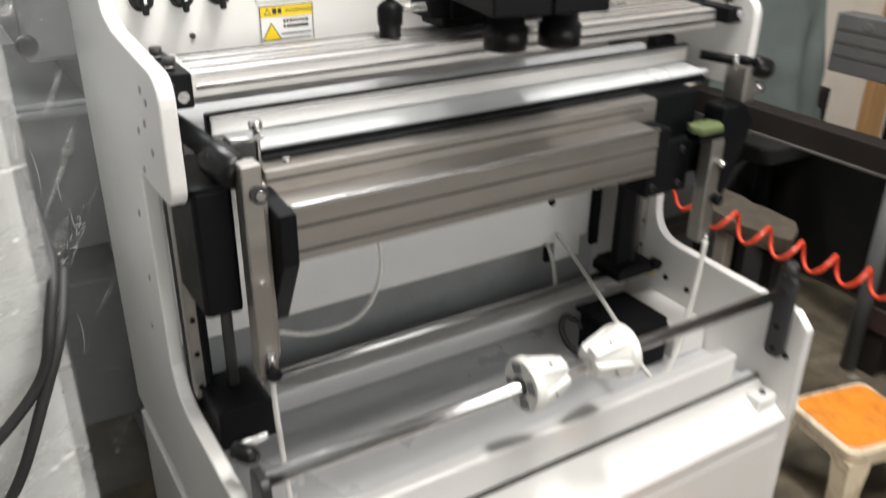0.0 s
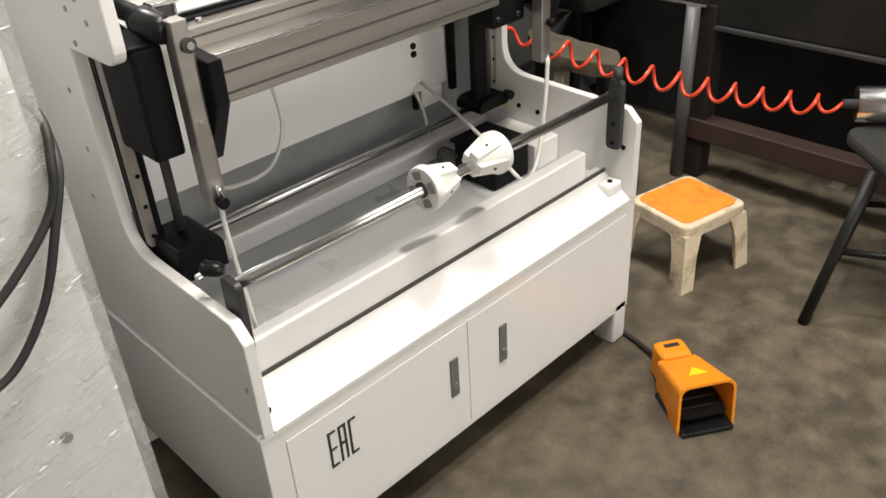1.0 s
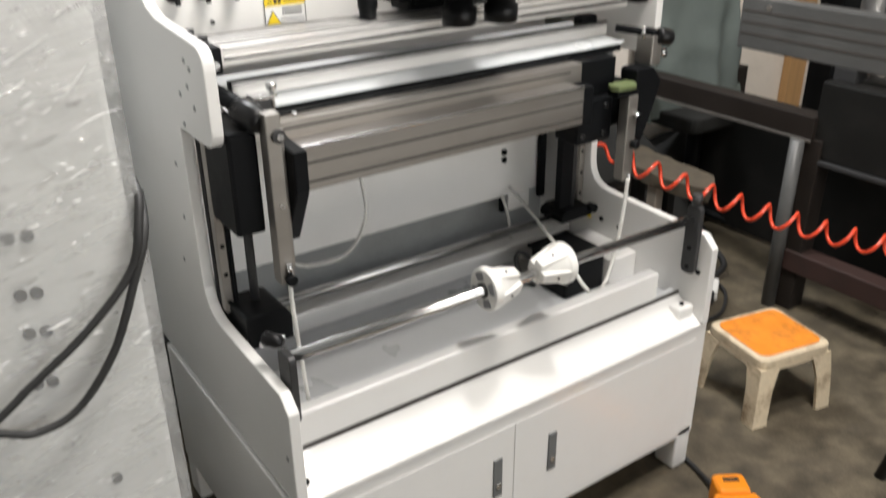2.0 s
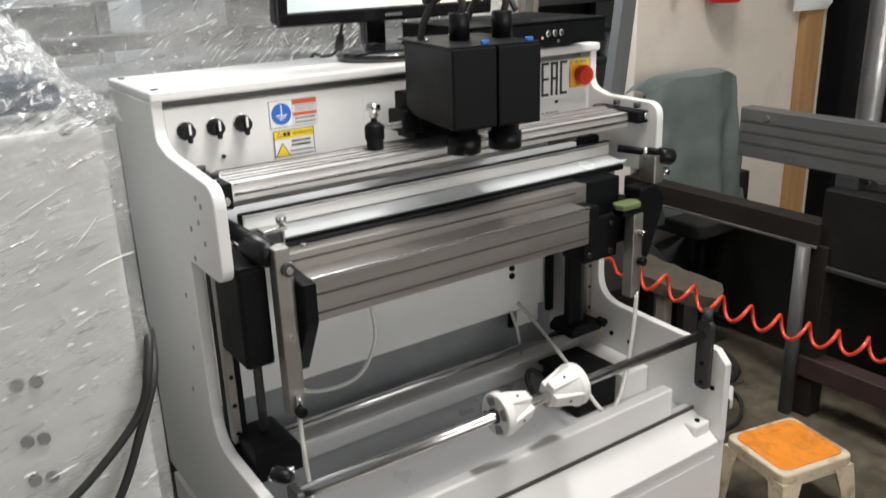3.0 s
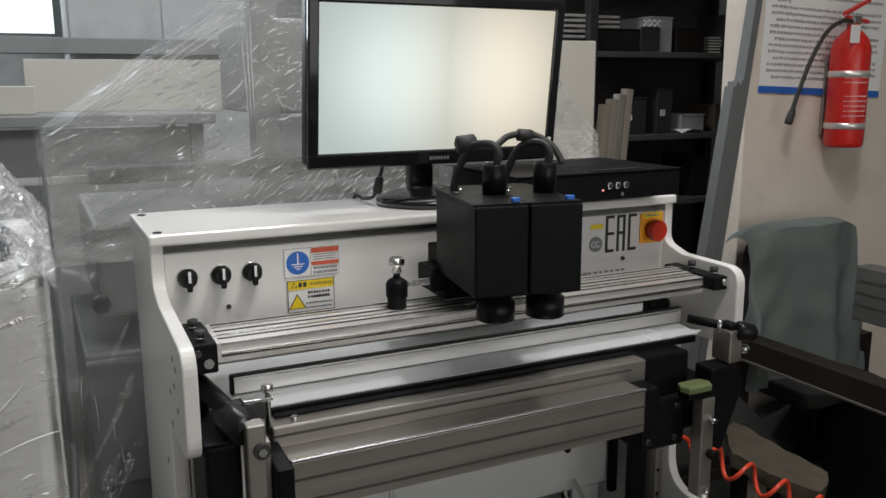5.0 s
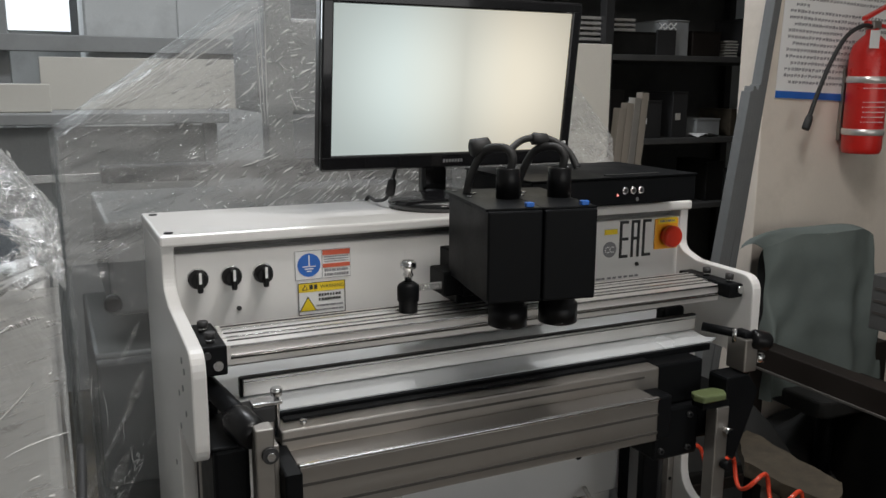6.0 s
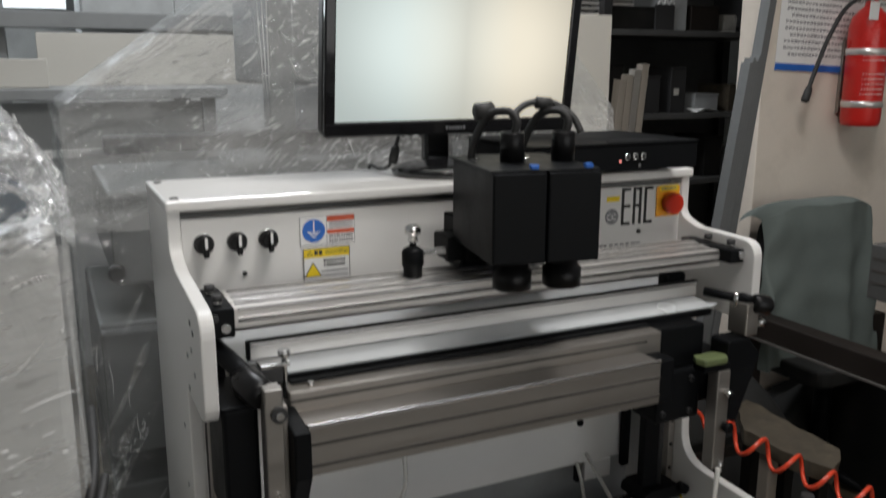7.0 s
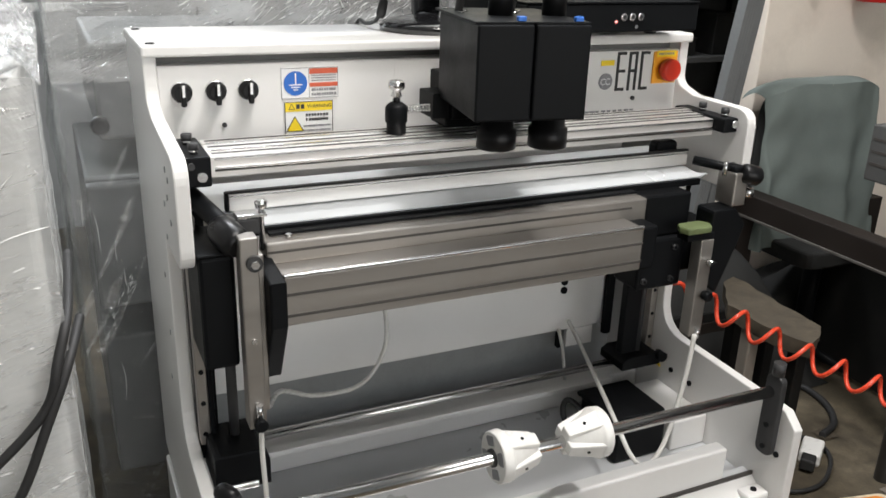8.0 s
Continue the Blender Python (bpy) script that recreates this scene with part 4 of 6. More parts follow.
# camera units on the rail
TURN_CAM = Matrix.Translation((0.737, 1.045, 0)) @ Matrix.Rotation(radians(-10), 4, "Z")
cu = part("camera_carriage", B(0.7, 0.92, 1.15, 1.215, 1.113, 1.13, 0.003), BLACK, machine, "black carriage that carries two camera housings")
part("carriage_arm", B(0.7, 0.83, 1.13, 1.22, 1.13, 1.2, 0.003), BLACK, cu)
for k in range(2):
    dx = 0.0845 * k
    hous = part("camera_housing", B(dx - 0.069, dx + 0.013, -0.105, 0.1, 1.165, 1.298, 0.003), BLACK, machine, "black sheet-metal camera housing", TURN_CAM)
    part("housing_lid", B(dx - 0.0705, dx + 0.0135, -0.1, 0.125, 1.298, 1.3015, 0.001), BLACK, hous, "", TURN_CAM)
    for sx, sy in ((-0.06, 0.1), (-0.04, 0.06), (-0.055, 0.03)):
        part("screw", C((dx + sx, sy, 1.3015), (dx + sx, sy, 1.304), 0.004, seg=10), CHROME, hous, "", TURN_CAM)
    part("lens_tube", lathe(bmesh.new(), (dx, 0, 1.165), (0, 0, -1), [(0, 0.026), (0.03, 0.026), (0.032, 0.031), (0.062, 0.031), (0.064, 0.027)], 28), BLACK_PLASTIC, hous, "", TURN_CAM)
    part("plug", lathe(bmesh.new(), (dx - 0.002, 0.005, 1.3), (0, 0, 1), [(0, 0.0185), (0.046, 0.0185), (0.048, 0.0165), (0.044, 0.014)], 22), BLACK_PLASTIC, hous, "", TURN_CAM)
    part("connector", B(dx - 0.01, dx + 0.002, -0.098, -0.088, 1.302, 1.3085, 0.001), BLUE, hous, "blue connector", TURN_CAM)
    part("cable", hose([(dx, 0.005, 1.34), (dx + 0.003, 0.0, 1.365), (dx + 0.012 - 0.02, 0.012, 1.378), (dx - 0.03, 0.04, 1.37), (dx - 0.045, 0.06, 1.33), (dx - 0.048, 0.07, 1.3)], 0.0065), RUBBER, hous, "", TURN_CAM)
part("cable", hose([(0.0, 0.01, 1.372), (0.03, 0.03, 1.388), (0.07, 0.035, 1.39), (0.1, 0.02, 1.372), (0.112, 0.005, 1.345)], 0.0055), RUBBER, cu, "", TURN_CAM)
part("cable_ferrite", lathe(bmesh.new(), (0.045, 0.034, 1.39), (1, 0.02, -0.1), [(0, 0.006), (0.003, 0.01), (0.025, 0.01), (0.028, 0.006)], 14), RUBBER, cu, "", TURN_CAM)
part("cable_ferrite", lathe(bmesh.new(), (-0.05, 0.05, 1.375), (1, 0.02, 0.1), [(0, 0.008), (0.003, 0.014), (0.03, 0.014), (0.034, 0.008)], 14), RUBBER, cu, "", TURN_CAM)
# clamp with knurled screw beside the cameras
ck = part("rail_clamp", lathe(bmesh.new(), (0.613, 1.152, 1.11), (0, 0, 1), [(0, 0.0155), (0.017, 0.0155), (0.019, 0.018), (0.041, 0.018), (0.046, 0.015), (0.05, 0.009)], 24), BLACK, machine, "black rail clamp with chrome thumb screw")
part("thumb_screw", lathe(bmesh.new(), (0.613, 1.152, 1.158), (0, 0, 1), [(0, 0.006), (0.01, 0.006), (0.012, 0.009), (0.02, 0.006), (0.024, 0.013), (0.032, 0.0135), (0.036, 0.01)], 18), CHROME, ck)
spring = [(0.63 + 0.045 * k / 72, 1.152 + 0.0055 * math.cos(k * 0.75), 1.148 + 0.0055 * math.sin(k * 0.75)) for k in range(73)]
part("spring", sweep(bmesh.new(), spring, 0.0013, 6), CHROME, ck)
part("slide_block", B(0.672, 0.715, 1.14, 1.2, 1.131, 1.172, 0.003), BLACK, ck)
# ---- things on the machine ----
mon = thing("monitor", (0.76, 1.44, 1.244), "black flat computer monitor with a lit pale screen", "monitor")
MON = Matrix.Translation((0.783, 1.33, 1.472)) @ Matrix.Rotation(radians(0.7), 4, "Z") @ Matrix.Rotation(radians(7), 4, "X")
part("casing", B(-0.254, 0.254, 0.006, 0.04, -0.15, 0.15, 0.008, 3), BLACK_PLASTIC, mon, "", MON)
bz = bmesh.new()
box(bz, -0.255, 0.255, -0.006, 0.0065, 0.132, 0.152, 0.004)
box(bz, -0.255, 0.255, -0.006, 0.0065, -0.152, -0.124, 0.004)
box(bz, -0.255, -0.235, -0.0055, 0.006, -0.13, 0.138, 0.003)
box(bz, 0.235, 0.255, -0.0055, 0.006, -0.13, 0.138, 0.003)
bezel = part("bezel", bz, BLACK_GLOSS, mon, "glossy black bezel", MON)
part("screen", B(-0.236, 0.236, -0.001, 0.0055, -0.125, 0.133), SCREEN, mon, "lit screen with two pale camera pictures", MON)
bm = bmesh.new()
for k in range(7):
    box(bm, -0.02 + k * 0.006, -0.0165 + k * 0.006, -0.0068, -0.0058, -0.142, -0.136)
part("maker_mark", bm, INK_GREY, bezel, "", MON)
part("sticker", B(0.238, 0.246, -0.0062, -0.0054, -0.122, -0.108), PAPER, bezel, "", MON)
part("neck", B(0.75, 0.802, 1.405, 1.43, 1.256, 1.42, 0.006), BLACK_GLOSS, mon, "", None)
part("hinge", B(0.748, 0.804, 1.37, 1.43, 1.38, 1.43, 0.008), BLACK_PLASTIC, mon)
bs = bmesh.new()
lathe(bs, (0, 0, 0), (0, 0, 1), [(0, 0.118), (0.01, 0.121), (0.016, 0.114), (0.022, 0.09), (0.028, 0.05), (0.032, 0.03)], 48)
part("base", bs, BLACK_GLOSS, mon, "oval glossy black base", Matrix.Translation((0.782, 1.375, 1.2445)) @ Matrix.Diagonal((0.9, 0.82, 1, 1)))
cb = solid("video_cable", hose([(0.71, 1.39, 1.4), (0.69, 1.385, 1.33), (0.675, 1.38, 1.29), (0.668, 1.39, 1.262), (0.67, 1.45, 1.2505), (0.67, 1.495, 1.25), (0.67, 1.515, 1.2), (0.67, 1.515, 1.0)], 0.0035), RUBBER, "thin black cable that hangs behind the monitor", "cable")
part("plug", lathe(bmesh.new(), (0.679, 1.3805, 1.3), (-0.12, -0.02, -0.5), [(0, 0.004), (0.004, 0.008), (0.028, 0.009), (0.034, 0.006)], 14), RUBBER, cb)

pc = thing("control_box", (1.03, 1.28, 1.244), "low black control box with three round buttons on the machine top", "control box")
part("body", B(0.85, 1.212, 1.168, 1.42, 1.258, 1.306, 0.003), BLACK, pc)
part("lid", B(0.848, 1.214, 1.166, 1.422, 1.3065, 1.3095, 0.001), BLACK, pc)
for x, y in ((0.9, 1.26), (1.18, 1.26), (0.9, 1.38), (1.18, 1.38)):
    part("foot", C((x, y, 1.2442), (x, y, 1.2582), 0.012, seg=14), RUBBER, pc)
for k in range(3):
    x = 1.046 + k * 0.018
    b = part("button", lathe(bmesh.new(), (x, 1.168, 1.284), (0, -1, 0), [(0, 0.0068), (0.003, 0.0068), (0.004, 0.005)], 18), CHROME, pc)
    part("button_cap", C((x, 1.1655, 1.284), (x, 1.1635, 1.284), 0.004, seg=14), IRON, b)
part("indicator", C((1.031, 1.1685, 1.276), (1.031, 1.1665, 1.276), 0.002, seg=10), LED_RED, pc, "red indicator light")
part("screw", C((1.075, 1.1685, 1.267), (1.075, 1.1665, 1.267), 0.0035, seg=10), CHROME, pc)
part("slot_strip", B(1.02, 1.14, 1.19, 1.198, 1.3095, 1.3115, 0.0005), IRON, pc)

# ---- foot pedal ----
PED = Matrix.Translation((1.115, 0.502, 0)) @ Matrix.Rotation(radians(-33), 4, "Z")
pedal = thing("foot_pedal", (1.16, 0.58, 0), "orange guarded foot pedal switch on the concrete floor", "pedal")
hood = bmesh.new()
outer = rounded([(-0.068, 0.0), (-0.066, 0.125), (0.066, 0.125), (0.068, 0.0)], [0, 0.026, 0.026, 0], 6)
inner = rounded([(-0.062, 0.0), (-0.06, 0.119), (0.06, 0.119), (0.062, 0.0)], [0, 0.022, 0.022, 0], 6)
N = len(outer)
rings = []
for (src, y0, slope) in ((outer, 0.0, 0.0), (outer, 0.14, -0.034), (inner, 0.14, -0.034), (inner, 0.0, 0.0)):
    rings.append([hood.verts.new((u * (1.0 if y0 == 0.0 else 0.76), y0 + (0.012 * v / 0.125 if y0 == 0.0 else 0), v * (1 + slope / 0.125 * (1 if y0 > 0 else 0)))) for u, v in src])
for a, b in ((0, 1), (2, 3), (3, 0)):
    for k in range(N - 1):
        hood.faces.new((rings[a][k], rings[b][k], rings[b][k + 1], rings[a][k + 1]))
hood.faces.new(rings[1])
bmesh.ops.recalc_face_normals(hood, faces=hood.faces)
part("hood", hood, ORANGE, pedal, "orange plastic guard hood", PED)
part("rear_housing", B(-0.038, 0.038, 0.15, 0.215, 0.0, 0.092, 0.013, 3), ORANGE, pedal, "", PED)
part("rear_step", B(-0.049, 0.049, 0.132, 0.16, 0.0, 0.082, 0.008, 3), ORANGE, pedal, "", PED)
part("base_plate", B(-0.061, 0.061, -0.014, 0.13, 0.0, 0.012, 0.003), BLACK_PLASTIC, pedal, "black base plate", PED)
tread = prism(bmesh.new(), [(0.01, 0.03), (0.13, 0.05), (0.13, 0.06), (0.01, 0.04)], "x", -0.05, 0.05, 0.002)
tr = part("tread", tread, BLACK_PLASTIC, pedal, "black ribbed foot tread", PED)
for k in range(4):
    y = 0.03 + k * 0.024
    part("tread_rib", B(-0.045, 0.045, y, y + 0.005, 0.0415 + k * 0.004, 0.0455 + k * 0.004), RUBBER, tr, "", PED)
part("warning_sign", prism(bmesh.new(), [(-0.022, 0.03), (0.022, 0.03), (0.0, 0.062)], "z", 0.1235, 0.1255), YELLOW, pedal, "yellow triangular warning sticker", PED @ Matrix.Rotation(radians(-13), 4, "X"))
part("mark_plate", B(-0.018, 0.018, 0.183, 0.195, 0.0915, 0.0932), INK, pedal, "", PED)
solid("pedal_cable", hose([(1.225, 0.675, 0.045), (1.24, 0.71, 0.02), (1.27, 0.79, 0.008), (1.29, 0.9, 0.007), (1.3, 1.1, 0.007), (1.29, 1.35, 0.007)], 0.006), RUBBER, "black cable that runs from the pedal under the machine", "cable")

# ---- plastic step stool ----
STO = Matrix.Translation((1.672, 0.905, 0)) @ Matrix.Rotation(radians(-12), 4, "Z")
stool = thing("step_stool", (1.672, 0.905, 0), "small dirty cream plastic stool with a worn orange top", "stool")
top = bmesh.new()
prism(top, rounded([(-0.118, -0.108), (0.118, -0.108), (0.118, 0.108), (-0.118, 0.108)], 0.028, 5), "z", 0.165, 0.196, 0.006)
part("top_frame", top, STOOL, stool, "", STO)
part("seat_panel", prism(bmesh.new(), rounded([(-0.103, -0.091), (0.103, -0.091), (0.103, 0.093), (-0.103, 0.093)], 0.03, 5), "z", 0.194, 0.2, 0.002), SEAT, stool, "worn orange seat panel", STO)
part("seat_slot", B(-0.03, 0.035, 0.06, 0.08, 0.1995, 0.2008, 0.0005), SEAT, stool, "", STO)
for sx in (-1, 1):
    for sy in (-1, 1):
        leg = bmesh.new()
        sec_t = [(0.118, 0.108), (0.055, 0.108), (0.055, 0.1), (0.108, 0.1), (0.108, 0.055), (0.118, 0.055)]
        sec_b = [(0.132, 0.126), (0.085, 0.126), (0.085, 0.117), (0.122, 0.117), (0.122, 0.082), (0.132, 0.082)]
        sec_m = [(0.125, 0.117), (0.076, 0.117), (0.076, 0.109), (0.115, 0.109), (0.115, 0.073), (0.125, 0.073)]
        rr = [[leg.verts.new((sx * u, sy * v, z)) for u, v in s] for s, z in ((sec_b, 0.0), (sec_m, 0.1), (sec_t, 0.168))]
        for a, b in zip(rr, rr[1:]):
            for k in range(6):
                leg.faces.new((a[k], a[(k + 1) % 6], b[(k + 1) % 6], b[k]))
        leg.faces.new(rr[0])
        leg.faces.new(rr[-1])
        bmesh.ops.recalc_face_normals(leg, faces=leg.faces)
        part("leg", leg, STOOL, stool, "", STO)
for a in range(4):
    r = Matrix.Rotation(radians(90 * a), 4, "Z")
    L, W = (0.09, 0.108) if a % 2 == 0 else (0.08, 0.118)
    ap = prism(bmesh.new(), [(-L, 0.14), (-L, 0.17), (L, 0.17), (L, 0.14), (L * 0.6, 0.158), (-L * 0.6, 0.158)], "y", -W, -W + 0.008)
    part("apron", ap, STOOL, stool, "", STO @ r)

# ---- dark metal stool at the bench ----
ms = thing("metal_stool", (1.87, 0.36, 0), "dark metal stool with a rounded padded seat", "stool")
part("seat", prism(bmesh.new(), rounded([(-0.17, -0.16), (0.17, -0.16), (0.17, 0.16), (-0.17, 0.16)], 0.07, 6), "z", 0.4, 0.435, 0.012), DARK_CLOTH, ms, "dark grey padded seat", Matrix.Translation((1.88, 0.38, 0)) @ Matrix.Rotation(radians(-40), 4, "Z"))
feet = [(1.615, 0.516), (1.78, 0.2), (2.12, 0.3), (1.95, 0.58)]
tops = [(1.73, 0.47), (1.82, 0.26), (2.03, 0.31), (1.93, 0.5)]
for (fx, fy), (tx, ty) in zip(feet, tops):
    part("leg", C((fx, fy, 0), (tx, ty, 0.405), 0.014, 0.014, 14), DARK, ms)
for k in range(4):
    a, b = feet[k], feet[(k + 1) % 4]
    c, d = tops[k], tops[(k + 1) % 4]
    part("stretcher", C(((a[0] + c[0]) / 2, (a[1] + c[1]) / 2, 0.2), ((b[0] + d[0]) / 2, (b[1] + d[1]) / 2, 0.2), 0.009, seg=12), DARK, ms)

# ---- work bench frame beside the machine ----
bench = thing("work_bench_frame", (2.2, 1.0, 0), "brown steel bench frame with a dark box section", "bench")
part("top_rail", B(2.13, 2.2, 1.16, 1.95, 0.575, 0.65, 0.004), BROWN, bench, "brown painted top rail")
part("rail_edge", B(2.126, 2.13, 1.16, 1.95, 0.572, 0.58, 0.001), ALU_DULL, bench)
part("low_rail", B(2.13, 2.2, 0.0, 1.18, 0.14, 0.21, 0.004), RED_BROWN, bench, "brown painted low rail")
part("post", B(2.14, 2.21, 1.13, 1.19, 0, 0.58, 0.004), BROWN, bench)
part("pipe_leg", C((2.125, 1.2, 0.0), (2.125, 1.2, 0.575), 0.022), PIPE, bench, "grey round pipe leg")
part("post", B(2.7, 2.77, 1.86, 1.93, 0, 0.58, 0.004), BROWN, bench)
part("post", B(2.7, 2.77, 0.1, 0.17, 0, 0.58, 0.004), BROWN, bench)
part("box_front", B(2.15, 2.19, -0.3, 1.17, 0.52, 0.755, 0.006), DARK, bench, "dark sheet-metal box front")
part("box_top", B(2.19, 2.8, -0.3, 1.17, 0.735, 0.752, 0.003), DARK, bench)
part("box_lip", B(2.14, 2.2, -0.3, 1.165, 0.505, 0.52, 0.003), IRON, bench)
part("under_panel", B(2.5, 2.52, -0.3, 1.9, 0.02, 0.5, 0.003), DARK, bench)
part("far_side", B(2.13, 2.2, 1.88, 1.95, 0, 0.575, 0.003), BROWN, bench)
tb = solid("foil_bag", sheet(lambda u, v: Vector((2.24 + 0.16 * u, 1.0 + 0.16 * v, 0.753 + 0.055 * math.sin(math.pi * u) * math.sin(math.pi * v) * (1 + 0.5 * noise.noise(Vector((u * 6, v * 6, 1)))))), 18, 18), FOIL, "crumpled clear plastic bag on the dark box", "bag")

beamt = thing("aluminium_profile", (2.3, 0.9, 0.79), "long grey grooved aluminium profile laid over the bench", "profile")
part("profile_body", B(2.2, 2.26, -0.3, 1.52, 0.79, 0.95, 0.004), PIPE, beamt)
for z in (0.835, 0.87, 0.905):
    part("groove", B(2.1985, 2.2005, -0.29, 1.51, z, z + 0.008), GROOVE, beamt)
part("bolt", C((2.196, 1.42, 0.925), (2.2, 1.42, 0.925), 0.009, seg=12), ALU_DULL, beamt)
for y in (0.2, 1.1):
    part("support_block", B(2.2, 2.26, y, y + 0.07, 0.7525, 0.79, 0.002), IRON, beamt)

# covered chair behind
chair = thing("covered_chair", (2.46, 1.92, 0), "office chair draped with a grey-green cloth cover", "chair")


def cover_front(u, v):
    a = math.pi * (0.06 + 0.88 * u)
    top_r = 0.255
    w = top_r * (1 + 0.12 * (1 - v))
    x = 2.46 - w * math.cos(a)
    y = 1.97 - 0.1 * math.sin(a) ** 0.7 - 0.05 * (1 - v)
    top = 0.995 - 0.05 * abs(2 * u - 1) ** 3
    z = 0.45 + (top - 0.45) * v
    f = 0.026 * (1 - v * 0.5) * math.sin(15 * u + 2.5 * noise.noise(Vector((u * 3, v * 2, 0)))) + 0.012 * noise.noise(Vector((u * 7, v * 5, 3)))
    return Vector((x, y - f, z))


def cover_top(u, v):
    p = cover_front(u, 1.0)
    q = Vector((p.x, 2.04, p.z - 0.02))
    w = p.lerp(q, v)
    w.z += 0.018 * math.sin(math.pi * v)
    return w


part("cover", sheet(cover_front, 60, 36), GREEN_CLOTH, chair, "hanging cloth cover with folds")
part("cover_top", sheet(cover_top, 40, 8), GREEN_CLOTH, chair)
part("backrest", prism(bmesh.new(), rounded([(2.26, 0.5), (2.26, 0.95), (2.66, 0.95), (2.66, 0.5)], 0.08, 6), "y", 1.95, 2.01, 0.01), DARK_CLOTH, chair)
part("seat", prism(bmesh.new(), rounded([(2.27, 1.7), (2.65, 1.7), (2.65, 2.0), (2.27, 2.0)], 0.06, 5), "z", 0.42, 0.48, 0.01), DARK_CLOTH, chair)
part("column", C((2.46, 1.84, 0.06), (2.46, 1.84, 0.43), 0.03), BLACK, chair)
for k in range(5):
    a = 2 * math.pi * k / 5
    part("foot", C((2.46, 1.84, 0.07), (2.46 + 0.22 * math.cos(a), 1.84 + 0.22 * math.sin(a), 0.02), 0.018, 0.014, 12), BLACK, chair)

# low bench behind the machine with a worn board
lb = thing("low_wooden_bench", (1.68, 1.42, 0), "low dark bench with a worn brown board top", "bench")
slab = prism(bmesh.new(), [(1.698, 1.46), (1.7, 1.33), (1.735, 1.2), (1.838, 1.268), (1.85, 1.45), (1.865, 1.617), (1.81, 1.59)], "z", 0.46, 0.5)
bmesh.ops.triangulate(slab, faces=slab.faces)
for _ in range(3):
    bmesh.ops.subdivide_edges(slab, edges=slab.edges, cuts=1, use_grid_fill=True)
for v in slab.verts:
    n = noise.noise_vector(v.co * 14)
    v.co += Vector((0.01 * n.x, 0.01 * n.y, 0.006 * n.z))
part("board", slab, BOARD, lb, "broken stained brown board")
for x, y in ((1.705, 1.37), (1.75, 1.25), (1.81, 1.53), (1.8, 1.4)):
    part("leg", B(x, x + 0.035, y, y + 0.035, 0, 0.462, 0.003), WOOD_PALE if y == 1.37 else DARK, lb)
solid("tarpaulin", sheet(lambda u, v: Vector((1.45 + 0.98 * u, 1.66 + 0.36 * v, max(0.003, 0.003 + 0.5 * (math.sin(math.pi * u) ** 0.8) * (math.sin(math.pi * v) ** 0.8) + 0.09 * noise.noise(Vector((u * 4, v * 4, 7))) * math.sin(math.pi * u) * math.sin(math.pi * v)))), 40, 30), DARK_CLOTH, "crumpled dark grey tarpaulin heap on the floor", "tarpaulin")

solid("black_bag", sheet(lambda u, v: Vector((1.4 + 0.32 * u, 1.5 + 0.3 * v, max(0.003, 0.003 + 0.34 * (math.sin(math.pi * u) ** 0.7) * (math.sin(math.pi * v) ** 0.7) * (1 + 0.35 * noise.noise(Vector((u * 5, v * 5, 17))))))), 36, 30), RUBBER, "crumpled black plastic bag on the floor", "bag")
# made-up dark cover, added to hide the bright wall below the chair
solid("tarpaulin", sheet(lambda u, v: Vector((2.1 + 1.25 * u, 1.78 + 0.3 * v, max(0.003, 0.003 + 0.3 * (math.sin(math.pi * u) ** 0.45) * (math.sin(math.pi * (0.1 + 0.5 * v)) ** 0.9) * (1 + 0.25 * noise.noise(Vector((u * 5, v * 4, 27))))))), 60, 30), DARK_CLOTH, "dark grey tarpaulin added to darken the foot of the wall", "tarpaulin")
cr = thing("dark_crate", (1.95, 1.8, 0), "dark slatted steel crate on the floor", "crate")
part("crate_body", B(1.7, 2.08, 1.72, 2.0, 0.0, 0.33, 0.004), DARK, cr)
for z in (0.06, 0.16, 0.26):
    part("slat", B(1.695, 2.085, 1.712, 1.72, z, z + 0.04, 0.002), BROWN, cr)
mo = thing("old_motor", (1.5, 1.42, 0), "small grimy electric motor on the floor", "motor")
part("motor_body", C((1.42, 1.38, 0.08), (1.6, 1.42, 0.08), 0.075, seg=28), IRON, mo)
part("motor_end", C((1.6, 1.42, 0.08), (1.63, 1.427, 0.08), 0.06, 0.045, 24), DARK, mo)
part("motor_foot", B(1.44, 1.58, 1.34, 1.46, 0.0, 0.02, 0.003), IRON, mo)

# red spiral air hose
S, E2 = Vector((1.31, 1.26, 0.705)), Vector((1.9, 0.615, 0.47))
pts = []
turns, steps = 12.5, 13 * 18
dirn = (E2 - S).normalized()
su = dirn.cross(Vector((0, 0, 1))).normalized()
sv = su.cross(dirn).normalized()
for k in range(steps + 1):
    t = k / steps
    c = S.lerp(E2, t) + Vector((0, 0, -0.037 * 4 * t * (1 - t)))
    a = 2 * math.pi * turns * t
    r = 0.026 * min(1, 8 * t + 0.2, 8 * (1 - t) + 0.2)
    pts.append(c + r * (math.cos(a) * su + math.sin(a) * sv))
solid("spiral_air_hose", sweep(bmesh.new(), pts, 0.0048, 8), COIL, "red spiral polyurethane air hose slung behind the machine", "hose")

# foil roll on the bench edge
roll = thing("metal_roll", (1.97, 0.5, 0.43), "shiny bare metal roll lying over the stool", "roll")
part("shell", C((1.9, 0.6, 0.482), (2.12, 0.22, 0.495), 0.045, seg=32), CHROME, roll)
